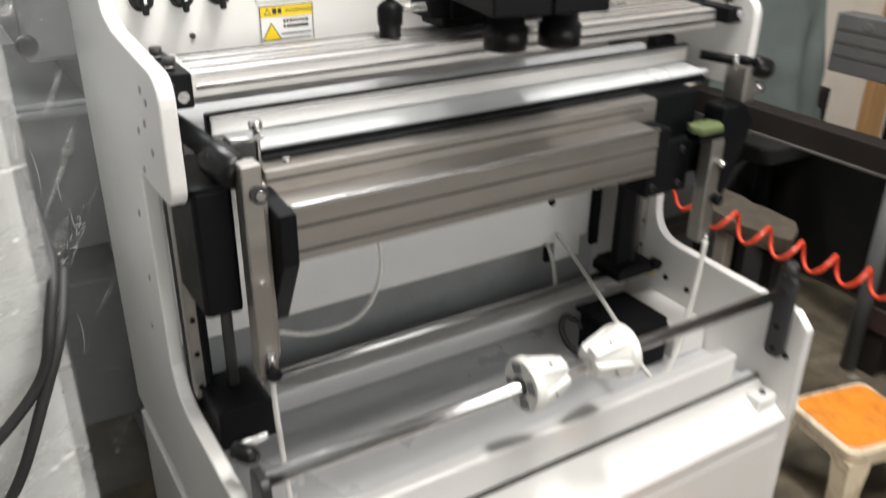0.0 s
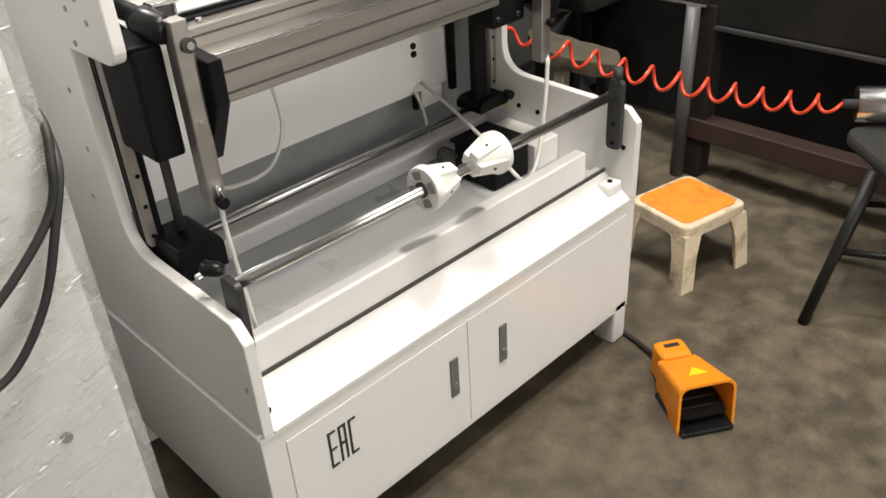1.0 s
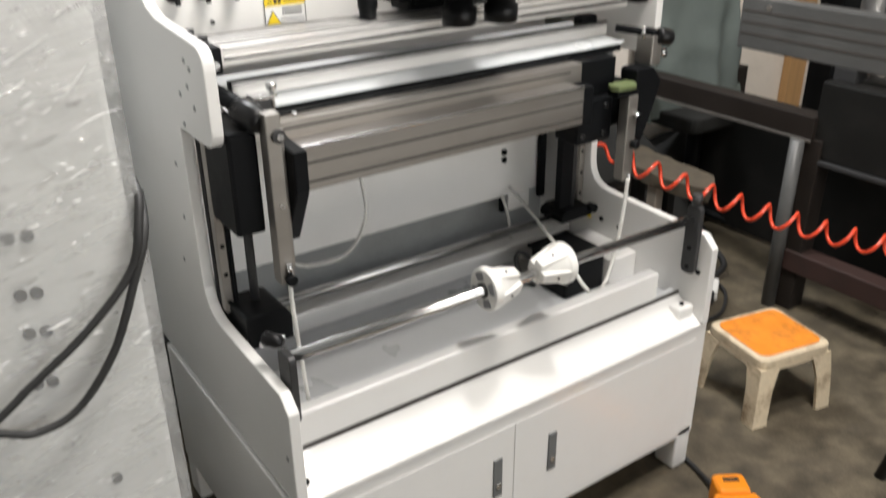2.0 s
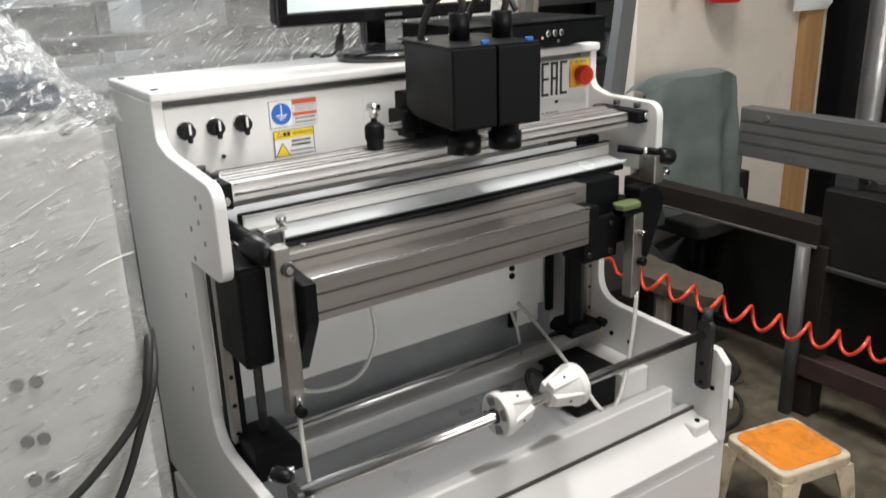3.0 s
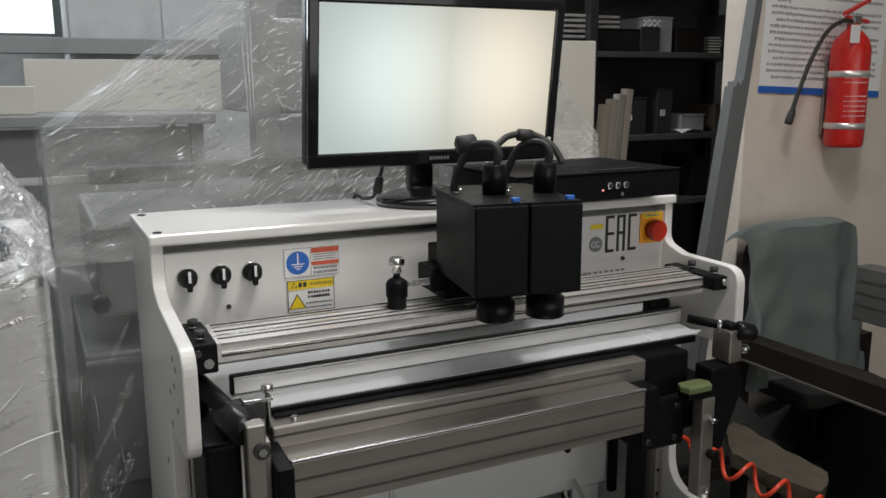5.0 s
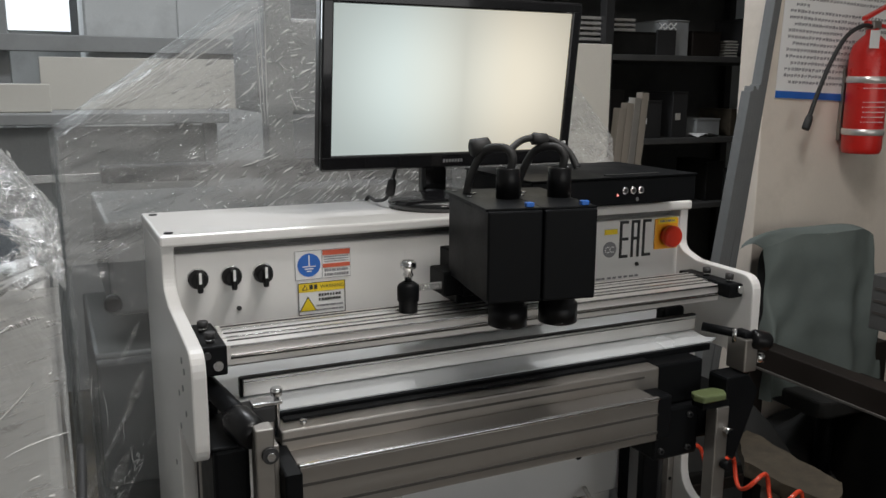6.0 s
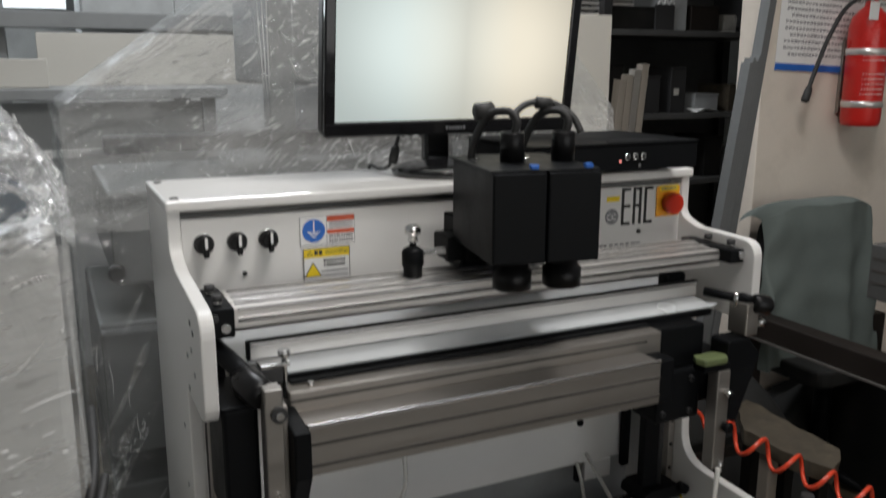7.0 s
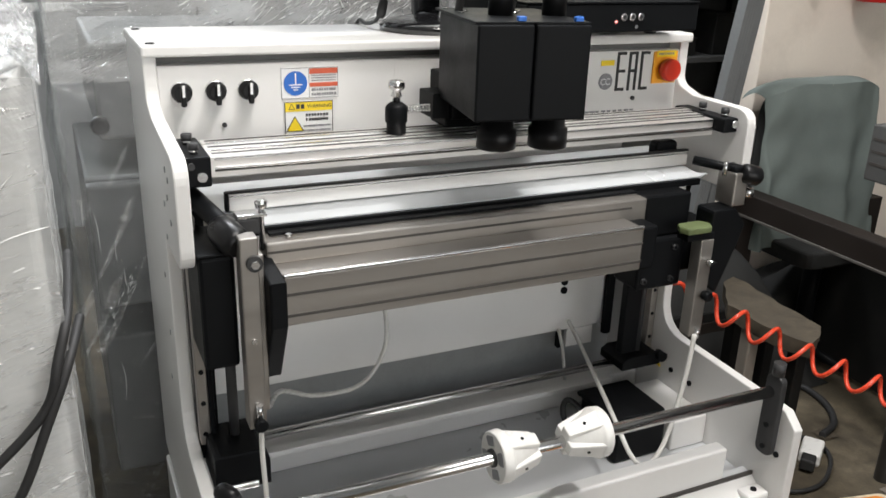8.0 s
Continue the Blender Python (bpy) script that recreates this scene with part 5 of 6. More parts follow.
part("spindle", C((1.885, 0.626, 0.481), (2.135, 0.194, 0.496), 0.012, seg=16), IRON, roll)
# black cables behind the machine's right foot
solid("power_cable", hose([(1.278, 1.2, 0.35), (1.38, 1.13, 0.37), (1.46, 1.04, 0.3), (1.43, 0.99, 0.17), (1.36, 1.0, 0.12), (1.4, 0.98, 0.1), (1.45, 0.96, 0.05), (1.38, 0.97, 0.008), (1.32, 1.1, 0.008)], 0.006), RUBBER, "looped black power cable beside the machine", "cable")
SOCK = Matrix.Translation((2.02, 1.36, 0)) @ Matrix.Rotation(radians(35), 4, "Z")
so = thing("socket_block", (2.02, 1.36, 0), "white plastic socket block on the floor", "socket")
part("body", B(-0.05, 0.05, -0.03, 0.03, 0.0, 0.04, 0.008), WHITE_PLASTIC, so, "", SOCK)
part("plug", B(-0.1, -0.055, -0.02, 0.02, 0.01, 0.045, 0.006), RUBBER, so, "black plug", SOCK)
solid("extension_cable", hose([(2.250, 1.812, 0.012), (2.279, 1.736, 0.012), (2.310, 1.641, 0.012), (2.284, 1.535, 0.012), (2.218, 1.453, 0.012), (2.132, 1.420, 0.012)], 0.011), RUBBER, "thick black cable curled on the floor", "cable")
solid("lead", hose([(2.050, 1.453, 0.012), (2.086, 1.389, 0.012), (2.047, 1.312, 0.012), (1.936, 1.242, 0.012), (1.839, 1.241, 0.012), (1.800, 1.284, 0.012)], 0.006), RUBBER, "thin black lead on the floor behind the machine", "cable")

for k in range(9):
    sx, sy = random.uniform(2.02, 2.4), random.uniform(0.55, 1.75)
    s = random.uniform(0.015, 0.035)
    solid("paper_scrap", sheet(lambda u, v: Vector((sx + s * (u - 0.5) * 2, sy + s * (v - 0.5) * 1.6, 0.003 + 0.35 * s * abs(noise.noise(Vector((u * 3 + k, v * 3, k)))))), 8, 8), (WOOD_PALE, BOARD, BOARD)[k % 3], "small crumpled scrap on the floor under the bench", "scrap", "scraps under the bench")

# ---- partition wall: poster, extinguisher, leaning strips ----
poster = thing("wall_notice", (2.65, 2.097, 1.45), "white printed notice with a blue lower band, hung slightly askew", "poster")
PT = Matrix.Translation((2.372, 2.097, 1.452)) @ Matrix.Rotation(radians(2.2), 4, "Y")
part("paper", B(0, 0.62, -0.0025, -0.001, -0.018, 0.72), PAPER, poster, "", PT)
part("blue_band", B(0, 0.62, -0.0035, -0.0026, -0.02, 0.004), BLUE, poster, "blue printed band", PT)
for r in range(31):
    bm = bmesh.new()
    z = 0.03 + r * 0.0215
    x = 0.03 if r % 3 else 0.055
    end = 0.58 if r % 4 else random.uniform(0.1, 0.45)
    while x < end:
        w = random.uniform(0.009, 0.013)
        h = random.uniform(0.0095, 0.012)
        box(bm, x, x + w * 0.3, -0.0032, -0.0026, z, z + h)
        box(bm, x + w * 0.55, x + w, -0.0032, -0.0026, z + random.uniform(0, 0.004), z + h)
        box(bm, x, x + w, -0.0033, -0.0027, z + h * 0.45, z + h * 0.65)
        x += 0.0165
    tagged(part("text", bm, INK_GREY, poster, "", PT), kind="stuff")

ext = thing("fire_extinguisher", (2.72, 2.02, 1.24), "red fire extinguisher strapped to the cream wall", "fire extinguisher")
EX, EY, EZ = 2.72, 2.015, 1.238
part("cylinder", lathe(bmesh.new(), (EX, EY, EZ), (0, 0, 1), [(0, 0.058), (0.004, 0.063), (0.02, 0.0665), (0.34, 0.0665), (0.375, 0.057), (0.4, 0.034), (0.41, 0.022), (0.43, 0.02)], 36), RED, ext)
for z in (0.065, 0.245):
    st = part("strap", lathe(bmesh.new(), (EX, EY, EZ + z), (0, 0, 1), [(0, 0.068), (0.001, 0.0695), (0.021, 0.0695), (0.022, 0.068)], 36), ALU, ext, "bright metal strap")
    part("strap_clip", B(EX + 0.06, EX + 0.09, EY, EY + 0.08, EZ + z - 0.004, EZ + z + 0.026, 0.002), ALU_DULL, st)
part("bracket", B(EX - 0.03, EX + 0.03, 2.085, 2.1, EZ + 0.04, EZ + 0.3, 0.002), ALU_DULL, ext)
part("valve", B(EX - 0.022, EX + 0.022, EY - 0.02, EY + 0.02, EZ + 0.425, EZ + 0.455, 0.006), ALU_DULL, ext)
part("handle", prism(bmesh.new(), [(EX - 0.045, EZ + 0.455), (EX + 0.07, EZ + 0.505), (EX + 0.07, EZ + 0.517), (EX - 0.045, EZ + 0.468)], "y", EY - 0.011, EY + 0.011, 0.002), RED, ext)
part("handle", prism(bmesh.new(), [(EX - 0.035, EZ + 0.44), (EX + 0.07, EZ + 0.43), (EX + 0.07, EZ + 0.442), (EX - 0.035, EZ + 0.455)], "y", EY - 0.011, EY + 0.011, 0.002), RED, ext)
part("discharge_hose", hose([(EX - 0.02, EY - 0.01, EZ + 0.435), (EX - 0.07, EY - 0.015, EZ + 0.435), (EX - 0.13, EY - 0.005, EZ + 0.4), (EX - 0.19, EY, EZ + 0.31), (EX - 0.235, EY + 0.005, EZ + 0.2), (EX - 0.265, EY + 0.005, EZ + 0.12)], 0.0075, 8, 12), RUBBER, ext, "black discharge hose")
part("nozzle", lathe(bmesh.new(), (EX - 0.258, EY + 0.005, EZ + 0.135), (-0.3, 0, -0.8), [(0, 0.01), (0.01, 0.013), (0.045, 0.014), (0.05, 0.012)], 14), RUBBER, ext)
part("tag", B(EX - 0.075, EX - 0.03, EY - 0.055, EY - 0.053, EZ + 0.36, EZ + 0.42), PAPER, ext, "white paper tag")
for k in range(7):
    bm = bmesh.new()
    z = EZ + 0.11 + k * 0.017 + (0.03 if k > 4 else 0)
    for j in range(9):
        a = radians(212 + j * 8 + (k * 7) % 5)
        cx, cy = EX + 0.0667 * math.cos(a), EY + 0.0667 * math.sin(a)
        box(bm, cx - 0.0028, cx + 0.0028, cy - 0.0012, cy + 0.0012, z, z + 0.0032)
    tagged(part("print", bm, PAPER, ext, "faded white print"), kind="stuff")

strips = thing("aluminium_strips", (2.2, 2.05, 0.0), "bundle of long grey aluminium strips leaning against the wall edge", "profile")
for x, y, slope, top_z in ((1.986, 1.985, 0.129, 2.3), (2.002, 1.992, 0.129, 2.32), (2.018, 1.999, 0.129, 2.28), (1.9, 1.962, 0.146, 1.455), (1.917, 1.967, 0.145, 1.47), (1.934, 1.972, 0.144, 1.46), (1.951, 1.977, 0.143, 1.475)):
    bm = box(bmesh.new(), -0.0058, 0.0058, -0.02, 0.02, 0.0, top_z * math.hypot(1.0, slope), 0.0015)
    part("strip", bm, DARK_PAINT, strips, "", Matrix.Translation((x, y, 0)) @ Matrix.Rotation(math.atan(slope), 4, "Y"))
bundle = thing("wood_strips", (1.66, 2.0, 0), "bundle of pale narrow strips leaning in the dark store", "strips")
for k in range(4):
    bm = box(bmesh.new(), -0.012, 0.012, -0.015, 0.015, 0.0, 1.41 + 0.015 * k, 0.001)
    part("strip", bm, WOOD_PALE if k != 2 else ALU_DULL, bundle, "", Matrix.Translation((1.515 + 0.026 * k, 1.98, 0)) @ Matrix.Rotation(radians(5), 4, "Y"))
solid("pale_board", B(1.3, 1.615, 2.0, 2.015, 0.0, 1.588, 0.002), CARD, "pale sheet of board standing upright", "board")
solid("pale_board", B(1.32, 1.635, 2.03, 2.042, 0.0, 1.48, 0.002), CARD, "pale sheet of board standing upright", "board")

solid("wooden_batten", B(3.37, 3.5, 2.06, 2.098, 0.0, 2.6, 0.003), WOOD, "raw wooden batten standing against the wall", "batten")
note = thing("paper_sheets", (3.4, 2.04, 1.17), "white paper sheets hung on the batten", "paper")
for k in range(3):
    part("sheet", sheet(lambda u, v, k=k: Vector((3.25 + 0.006 * k + 0.27 * u, 2.055 - 0.004 * k - 0.012 * math.sin(math.pi * u), 1.17 + 0.01 * k + 0.42 * v)), 12, 6), PAPER, note)
solid("black_pillar", B(3.58, 3.73, 1.98, 2.098, 0, 3.6, 0.006), BLACK, "matt black square pillar", "pillar")
solid("foil_wrapped_pipe", lathe(bmesh.new(), (3.835, 1.98, 0), (0, 0, 1), [(0.1 * k, 0.062 + 0.004 * math.sin(k * 1.7)) for k in range(36)], 24), FOIL, "upright pipe wrapped in crumpled silver foil", "pipe")
solid("dark_cabinet", B(4.1, 5.0, 1.6, 2.09, 0, 1.9, 0.006), DARK, "dark steel cabinet against the wall", "cabinet")

# ---- dark store behind ----
rack = thing("storage_rack", (2.7, 3.6, 0), "dark steel storage rack crowded with boxes", "rack")
for x in (1.45, 2.6, 3.9):
    for y in (3.4, 3.95):
        part("post", B(x, x + 0.05, y, y + 0.05, 0, 2.7, 0.003), IRON, rack)
for z in (0.3, 0.85, 1.2, 1.62, 2.1):
    part("shelf", B(1.45, 3.95, 3.4, 4.0, z - 0.03, z, 0.003), PIPE, rack)
part("back", B(1.4, 4.0, 4.01, 4.03, 0, 2.8), DARK_PAINT, rack)
for z in (0.3, 0.85, 1.2):
    x = 1.53
    while x < 3.75:
        w, h = random.uniform(0.08, 0.22), random.uniform(0.08, 0.24)
        m = random.choice((DARK, IRON, BOARD, IRON, BOARD, BROWN, IRON, GREY_PAINT))
        bx = thing("storage_box", (x + w / 2, 3.6, z), {DARK.name: "dark sheet-metal box on the rack", IRON.name: "dark iron block on the rack", BOARD.name: "brown carton on the rack", BLACK.name: "black box on the rack", BROWN.name: "brown painted box on the rack", GREY_PAINT.name: "grey steel box on the rack"}[m.name], "box", "boxes on the rack")
        part("body", B(x, x + w, 3.45, 3.7, z, z + h, 0.004), m, bx)
        part("lid", B(x - 0.003, x + w + 0.003, 3.447, 3.703, z + h, z + h + 0.008, 0.002), m, bx)
        if random.random() < 0.45:
            part("mark", B(x + w * 0.2, x + w * 0.5, 3.445, 3.4495, z + h * 0.4, z + h * 0.55), random.choice((PAPER, CARD, ALU_DULL)), bx)
        x += w + random.uniform(0.02, 0.12)
def sheet_stack(x0, x1, y, z, count, step, mat, label):
    """A pile of thin sheets with uneven ends."""
    st = thing("sheet_stack", ((x0 + x1) / 2, y, z), label, "sheets", "piles of sheets on the rack")
    for k in range(count):
        d = random.uniform(-0.006, 0.006)
        part("sheet", B(x0 + d, x1 + d, y - 0.09, y + 0.09, z + 0.0005 + k * step, z + k * step + step * 0.55, 0.001), mat, st)


def store_box(x0, x1, z, h, mat, label):
    bx = thing("storage_box", ((x0 + x1) / 2, 3.56, z), label, "box", "boxes on the rack")
    part("body", B(x0, x1, 3.43, 3.7, z, z + h, 0.004), mat, bx)
    part("lid", B(x0 - 0.003, x1 + 0.003, 3.427, 3.703, z + h, z + h + 0.007, 0.002), mat, bx)
    return bx


store_box(2.36, 2.63, 1.62, 0.055, IRON, "dark iron block on the rack")
sheet_stack(2.37, 2.62, 3.53, 1.683, 5, 0.025, ALU, "pile of thin bright metal sheets on a dark block")
store_box(2.67, 2.96, 1.62, 0.105, DARK, "dark sheet-metal box on the rack")
sheet_stack(2.68, 2.81, 3.53, 1.733, 3, 0.024, ALU, "short pile of bright metal strips on a dark box")
store_box(3.0, 3.14, 1.62, 0.17, GREY_PAINT, "grey steel box on the rack")
store_box(3.17, 3.36, 1.62, 0.12, BROWN, "brown painted box on the rack")
sheet_stack(3.4, 3.49, 3.53, 1.621, 6, 0.015, CARD, "small pile of pale strips on the rack")
store_box(3.56, 3.8, 1.62, 0.2, IRON, "dark iron block on the rack")
lattice = thing("lattice_plate", (2.99, 3.42, 1.73), "small white lattice plate in front of a dark box", "plate")
for k in range(3):
    for sign in (-1, 1):
        bm = box(bmesh.new(), -0.024, 0.024, -0.002, 0.002, -0.003, 0.003)
        part("bar", bm, PAPER, lattice, "", Matrix.Translation((2.955 + 0.036 * k, 3.415, 1.762)) @ Matrix.Rotation(radians(42 * sign), 4, "Y"))
part("foot", B(2.93, 3.05, 3.418, 3.43, 1.62, 1.745, 0.002), IRON, lattice)
solid("folded_paper", sheet(lambda u, v: Vector((3.22 + 0.16 * u, 3.405 + 0.08 * v, 1.201 + 0.02 * abs(math.sin(3 * u + v)))), 12, 6), PAPER, "folded white paper on the rack shelf", "paper")

# ---- left background: bench with boards ----
lbk = thing("packing_table", (0.1, 3.6, 0), "grey steel packing table in the hall", "table")
part("tabletop", B(-1.2, 0.75, 3.25, 4.1, 1.32, 1.36, 0.004), GREY_PAINT, lbk)
for x in (-1.15, 0.66):
    for y in (3.3, 4.0):
        part("leg", B(x, x + 0.05, y, y + 0.05, 0, 1.32, 0.003), GREY_PAINT, lbk)
part("lower_panel", B(-1.1, 0.66, 3.32, 3.34, 0.3, 1.31), GREY_PAINT, lbk)
part("rail", B(-0.5, 0.4, 3.1, 3.13, 1.13, 1.16, 0.002), CHROME, lbk)
solid("cream_board", B(0.1, 1.4, 3.7, 3.72, 1.361, 1.57, 0.002), CARD, "cream sheet standing on the packing table", "board")
solid("pale_carton", B(-0.1, 0.13, 3.4, 3.62, 1.361, 1.465, 0.004), CARD, "small pale carton on the packing table", "carton")
solid("steel_beam", B(-3.9, 2.2, 4.6, 4.7, 1.62, 1.7, 0.004), GREY_PAINT, "grey horizontal steel beam across the hall", "beam")
solid("steel_column", B(-0.09, -0.03, 4.72, 4.84, 0, 3.6, 0.004), GREY_PAINT, "grey steel hall column", "column")
tc = thing("tall_grey_cabinet", (0.78, 5.0, 0), "tall grey steel cabinet", "cabinet")
part("body", B(0.32, 1.25, 4.75, 5.3, 0, 2.4, 0.006), HALL, tc)
for x0, x1, hx in ((0.33, 0.782, 0.74), (0.788, 1.24, 0.82)):
    d = part("door", B(x0, x1, 4.735, 4.749, 0.06, 2.36, 0.004), HALL, tc)
    part("handle", B(hx, hx + 0.02, 4.715, 4.735, 1.2, 1.34, 0.004), CHROME, d)

# ---- wrapped machine behind ----
wm = thing("wrapped_machine", (0.8, 2.1, 0), "grey machine wrapped in clear stretch film", "machine")
part("body", B(0.3, 1.4, 1.78, 2.5, 0.0, 0.98, 0.01), DARK_PAINT, wm)
part("body_step", B(0.2, 1.1, 1.8, 2.4, 0.98, 1.18, 0.01), DARK_PAINT, wm)
part("dark_beam", B(0.2, 1.32, 1.8, 1.86, 1.265, 1.3, 0.004), IRON, wm, "dark cross beam")
part("upright", B(0.56, 0.62, 1.84, 1.9, 1.1, 1.66, 0.004), GREY_PAINT, wm)
part("upright", B(1.05, 1.12, 1.84, 1.9, 1.1, 1.66, 0.004), GREY_PAINT, wm)
part("head", B(0.58, 1.12, 1.9, 2.3, 1.4, 1.62, 0.01), GREY_PAINT, wm)
part("side_panel", B(0.16, 0.3, 1.74, 2.4, 0.62, 0.9, 0.008), DARK_PAINT, wm)
part("side_panel", B(0.16, 0.3, 1.74, 2.4, 0.2, 0.55, 0.008), DARK_PAINT, wm)
part("rod", C((0.16, 1.72, 0.92), (0.6, 1.72, 0.92), 0.006), GREY_PAINT, wm)
part("hand_wheel", lathe(bmesh.new(), (0.2, 1.74, 1.03), (0, -1, 0), [(0, 0.012), (0.01, 0.018), (0.03, 0.018), (0.035, 0.012)], 18), BLACK_PLASTIC, wm)


def wrap_top(x):
    if x < 0.58:
        return 1.36 + (x - 0.12) / 0.46 * 0.33
    if x < 1.12:
        return 1.69
    return 1.69 - (x - 1.12) * 1.1


def crinkle(x, z, k, s=1.0):
    return s * (0.02 * noise.noise(Vector((x * 5, z * 5, k))) + 0.011 * noise.noise(Vector((x * 16 + z * 9, z * 22, k + 5))) + 0.005 * abs(noise.noise(Vector((x * 40 + z * 20, z * 50, k + 9)))))


LOW = 1.12


def wrap_front(u, v):
    x = 0.12 + 1.32 * u
    return Vector((x, 1.69 + 0.05 * v - crinkle(u * 1.32, LOW + v * 0.6, 1, 0.6), LOW + (wrap_top(x) - LOW) * v))


def folds(skin, marks, out):
    """Slender raised creases on a skin; marks are (u, v, du, dv, half width) in the skin's own measure."""
    bm = bmesh.new()
    n = 6
    for u, v, du, dv, w in marks:
        bend = random.uniform(-0.05, 0.05) if abs(du) + abs(dv) < 0.12 else 0.0
        rows = []
        for k in range(n + 1):
            t = k / n - 0.5
            a, b = u + du * t - dv * bend * (1 - 4 * t * t), v + dv * t + du * bend * (1 - 4 * t * t)
            a, b = min(max(a, 0.0), 1.0), min(max(b, 0.0), 1.0)
            p, q = skin(a, b), skin(min(a + du * 0.02 + 1e-4, 1.0), min(b + dv * 0.02 + 1e-4, 1.0))
            d = (q - p).normalized() if (q - p).length > 1e-6 else Vector((1, 0, 0))
            side = d.cross(out).normalized()
            ww = w * (1 - 4 * t * t) + 0.0002
            rows.append([bm.verts.new(p + out * 0.001 - side * ww), bm.verts.new(p + out * (0.0015 + ww * 1.1)), bm.verts.new(p + out * 0.001 + side * ww)])
        for r, s in zip(rows, rows[1:]):
            for i in range(2):
                bm.faces.new((r[i], r[i + 1], s[i + 1], s[i])).smooth = False
    return bm


part("film_front", sheet(wrap_front, 130, 80), FILM_THIN, wm, "crinkled clear stretch film")
# near-white slivers along the creases, painted in place of the film's glints
marks = []
for k in range(760):
    u, v = random.random() ** 0.8, random.random()
    if random.random() < 0.3:
        u, v = random.gauss(0.42, 0.1), random.gauss(0.62, 0.12)
    if not (0.01 < u < 0.99 and 0.02 < v < 0.98):
        continue
    a = radians(random.gauss(30 if v < 0.4 and u > 0.4 else 16, 12)) if random.random() < 0.8 else radians(random.uniform(-85, 85))
    kind = random.random()
    if kind < 0.5 or u < 0.16:
        size, w = random.uniform(0.002, 0.007), random.uniform(0.0007, 0.0013)
    elif kind < 0.9:
        size, w = random.uniform(0.008, 0.022), random.uniform(0.0007, 0.0016)
    else:
        size, w = random.uniform(0.022, 0.04), random.uniform(0.001, 0.002)
    marks.append((u, v, size * math.cos(a) / 1.32, size * math.sin(a) / 0.5, w))
for k in range(190):
    a = radians(random.gauss(32, 8))
    size = random.uniform(0.01, 0.035)
    marks.append((random.uniform(0.3, 0.62), random.uniform(0.03, 0.3), size * math.cos(a) / 1.32, size * math.sin(a) / 0.5, random.uniform(0.0004, 0.0009)))
for k in range(3):
    marks.append((0.16 + 0.02 * k, 0.985 - 0.03 * k, 0.26, 0.0, 0.0007))
for k in range(3):
    marks.append((0.3 + 0.006 * k, 0.72, 0.004 * k - 0.004, 0.45, 0.0012))
for k in range(14):
    marks.append((random.uniform(0.34, 0.5), random.uniform(0.95, 0.99), random.uniform(0.03, 0.08), random.uniform(-0.01, 0.01), random.uniform(0.0007, 0.0015)))
tagged(part("film_fold_glints", folds(wrap_front, marks, Vector((0, -1, 0))), FOLD_GLINT, wm, "creases in the film with glints painted white"), kind="stuff")


def wrap_skirt(u, v):
    return Vector((0.12 + 1.32 * u, 1.69 - crinkle(u * 1.32, v * LOW, 1, 0.3 + 0.7 * v ** 6), 0.05 + (LOW - 0.05) * v))


part("film_skirt", sheet(wrap_skirt, 100, 80), FILM_SMOOTH, wm, "smooth hanging stretch film")
marks = []
for k in range(5):
    marks.append((random.uniform(0.005, 0.1), random.uniform(0.3, 0.95), random.uniform(-0.006, 0.006), random.uniform(0.03, 0.14), random.uniform(0.0005, 0.0012)))
for k in range(26):
    t = random.random()
    marks.append((0.03 + 0.06 * t, 0.5 + 0.12 * t + random.uniform(-0.02, 0.02), random.uniform(0.002, 0.01), random.uniform(0.004, 0.02), random.uniform(0.0006, 0.0014)))
tagged(part("film_fold_glints", folds(wrap_skirt, marks, Vector((0, -1, 0))), FOLD_GLINT, wm, "creases in the film with glints painted white"), kind="stuff")
part("film_side", sheet(lambda u, v: Vector((0.12 - crinkle(u, v * 1.3, 21), 1.69 + 0.8 * u, 0.05 + 1.3 * v)), 60, 90), FILM_SMOOTH, wm)
part("film_roof", sheet(lambda u, v: Vector((0.12 + 1.32 * u, 1.74 + 0.6 * v, wrap_top(0.12 + 1.32 * u) + crinkle(u * 1.3, v, 33, 0.5))), 90, 40), FILM_SMOOTH, wm)

# ---- wrapped cabinet beside the machine ----
wc = thing("wrapped_cabinet", (-0.3, 1.2, 0), "white steel cabinet tightly wrapped in crinkled stretch film", "cabinet")
part("body", B(-0.75, 0.09, 0.905, 1.42, 0.1, 1.26, 0.012, 3), WHITE, wc, "white painted cabinet body")
part("plinth", B(-0.72, 0.06, 0.93, 1.4, 0.0, 0.1, 0.004), IRON, wc)
for x, z in ((-0.061, 0.954), (-0.039, 0.952), (-0.063, 0.874), (-0.044, 0.872), (-0.064, 0.817), (-0.044, 0.814), (-0.07, 0.74), (-0.051, 0.737), (0.001, 0.542)):
    part("bolt", C((x, 0.899, z), (x, 0.906, z), 0.008, seg=14), IRON, wc)


def cabinet_front(u, v):
    return Vector((-0.77 + 0.872 * u, 0.893 - crinkle(u * 0.87, v * 1.3, 51, 0.16), 0.06 + 1.2 * v))


part("film_front", sheet(cabinet_front, 110, 130), FILM_FLAT, wc, "crinkled clear stretch film")
marks = []
for k in range(170):
    u = 0.4 + 0.59 * random.random()
    v = random.uniform(0.72, 0.985) if random.random() < 0.75 else random.uniform(0.3, 0.72)
    a = radians(random.gauss(13, 6) + (20 if v > 0.86 else 0))
    size = random.uniform(0.004, 0.018) if random.random() < 0.88 else random.uniform(0.03, 0.07)
    marks.append((u, v, size * math.cos(a) / 0.872, size * math.sin(a) / 1.2, random.uniform(0.0004, 0.0012)))
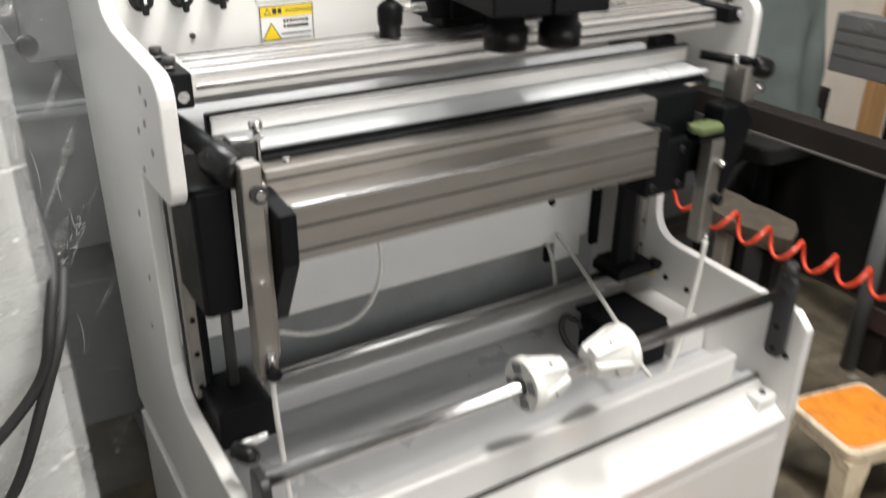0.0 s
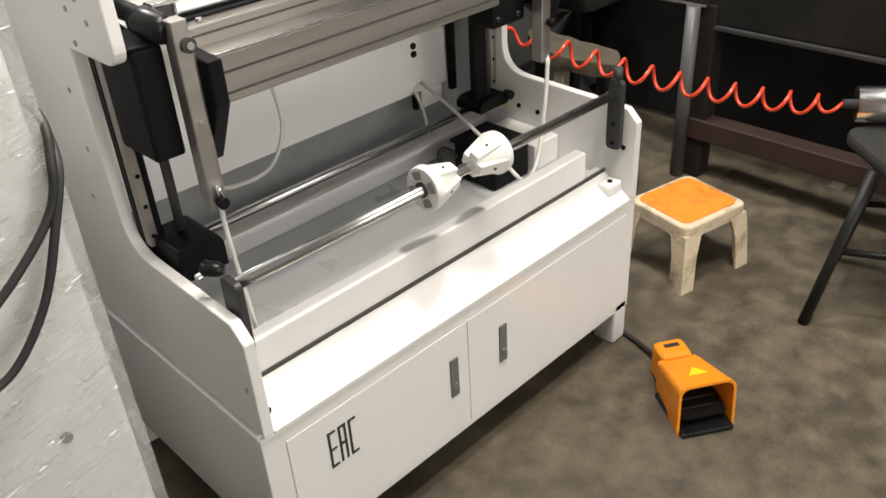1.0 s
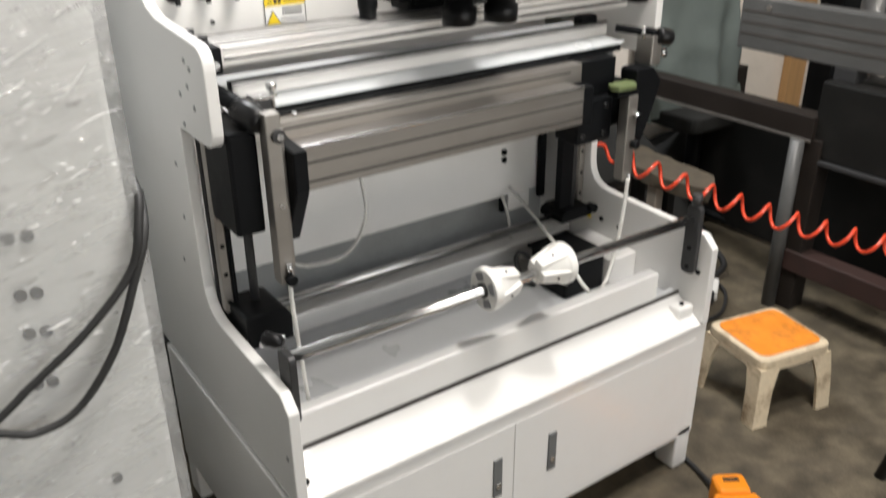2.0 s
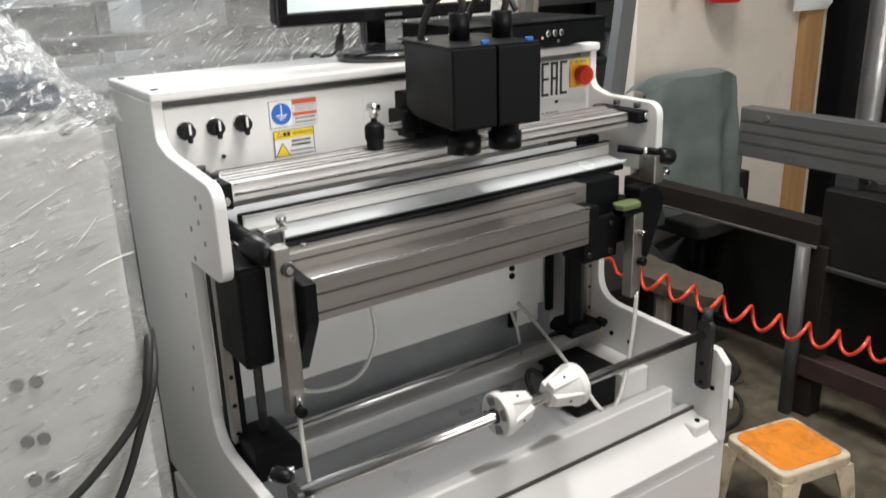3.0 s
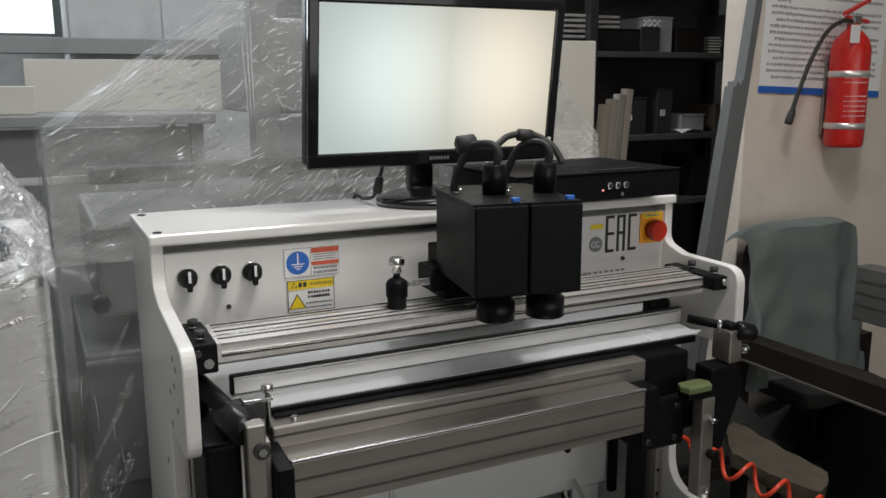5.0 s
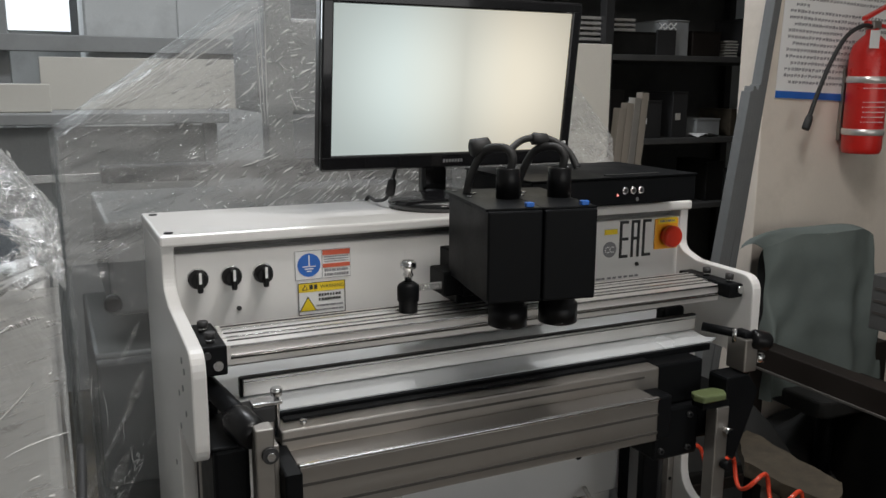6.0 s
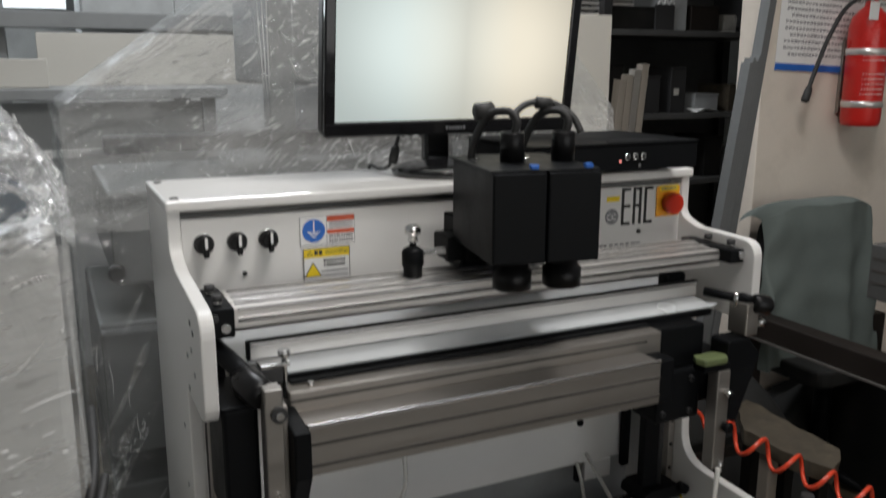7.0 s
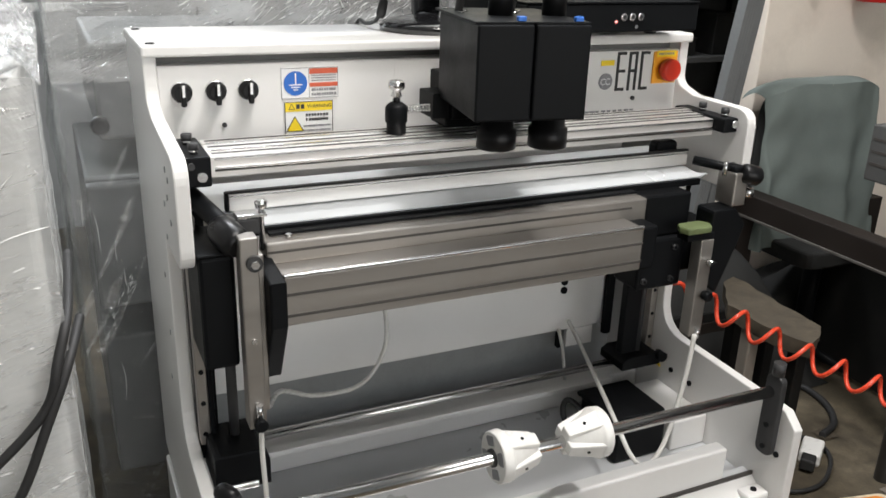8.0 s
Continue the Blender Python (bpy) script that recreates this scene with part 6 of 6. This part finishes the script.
tagged(part("film_fold_glints", folds(cabinet_front, marks, Vector((0, -1, 0))), FOLD_GLINT, wc, "creases in the film with glints painted white"), kind="stuff")
part("film_side", sheet(lambda u, v: Vector((0.1 + crinkle(u, v * 1.3, 61, 0.2), 0.893 + 0.55 * u, 0.06 + 1.2 * v)), 60, 110), FILM_FLAT, wc)


def bulge(u, v):
    x = -0.77 + 0.88 * u
    y = 0.885 + 0.55 * v
    z = 1.262 + (0.17 * math.sin(math.pi * min(1, v * 1.1)) ** 0.7) * (1 - max(0, (u - 0.86) / 0.14) ** 2) * (0.8 + 0.5 * noise.noise(Vector((u * 6, v * 5, 2))))
    return Vector((x, y, z + 1.6 * crinkle(u * 2, v * 2, 71)))


part("film_top", sheet(bulge, 110, 70), FILM, wc, "loose bunched film on top")
marks = []
for k in range(330):
    a = random.uniform(0, math.pi)
    size = random.uniform(0.005, 0.022)
    marks.append((0.45 + 0.54 * random.random(), 0.02 + 0.6 * random.random(), size * math.cos(a) / 0.88, size * math.sin(a) / 0.55, random.uniform(0.0006, 0.0018)))
tagged(part("film_fold_glints", folds(bulge, marks, Vector((0.1, -0.6, 0.75)).normalized()), FOLD_GLINT, wc, "creases in the bunched film with glints painted white"), kind="stuff")
solid("rubber_glove", prism(bmesh.new(), rounded([(-0.25, 1.0), (0.04, 0.98), (0.075, 1.0), (0.03, 1.015), (0.07, 1.03), (0.02, 1.05), (-0.25, 1.07)], 0.01, 3), "z", 1.27, 1.315, 0.01), BLUE_GLOVE, "dark blue-grey rubber glove under the film", "glove")
for pts in (
    [(-0.5, 0.872, 0.5), (-0.3, 0.87, 0.62), (-0.125, 0.87, 0.728), (-0.085, 0.87, 0.756), (-0.003, 0.868, 0.813), (0.068, 0.868, 0.883), (0.09, 0.872, 0.945), (0.106, 0.92, 0.985), (0.113, 1.1, 0.99)],
    [(-0.45, 0.872, 0.86), (-0.28, 0.87, 0.79), (-0.129, 0.866, 0.707), (-0.084, 0.866, 0.69), (-0.031, 0.866, 0.706), (0.027, 0.865, 0.775), (0.069, 0.866, 0.866), (0.098, 0.88, 0.93), (0.118, 0.95, 0.96)],
):
    solid("control_cable", hose(pts, 0.0058), RUBBER, "grey-black control cable that hangs over the film", "cable", "cables on the cabinet")
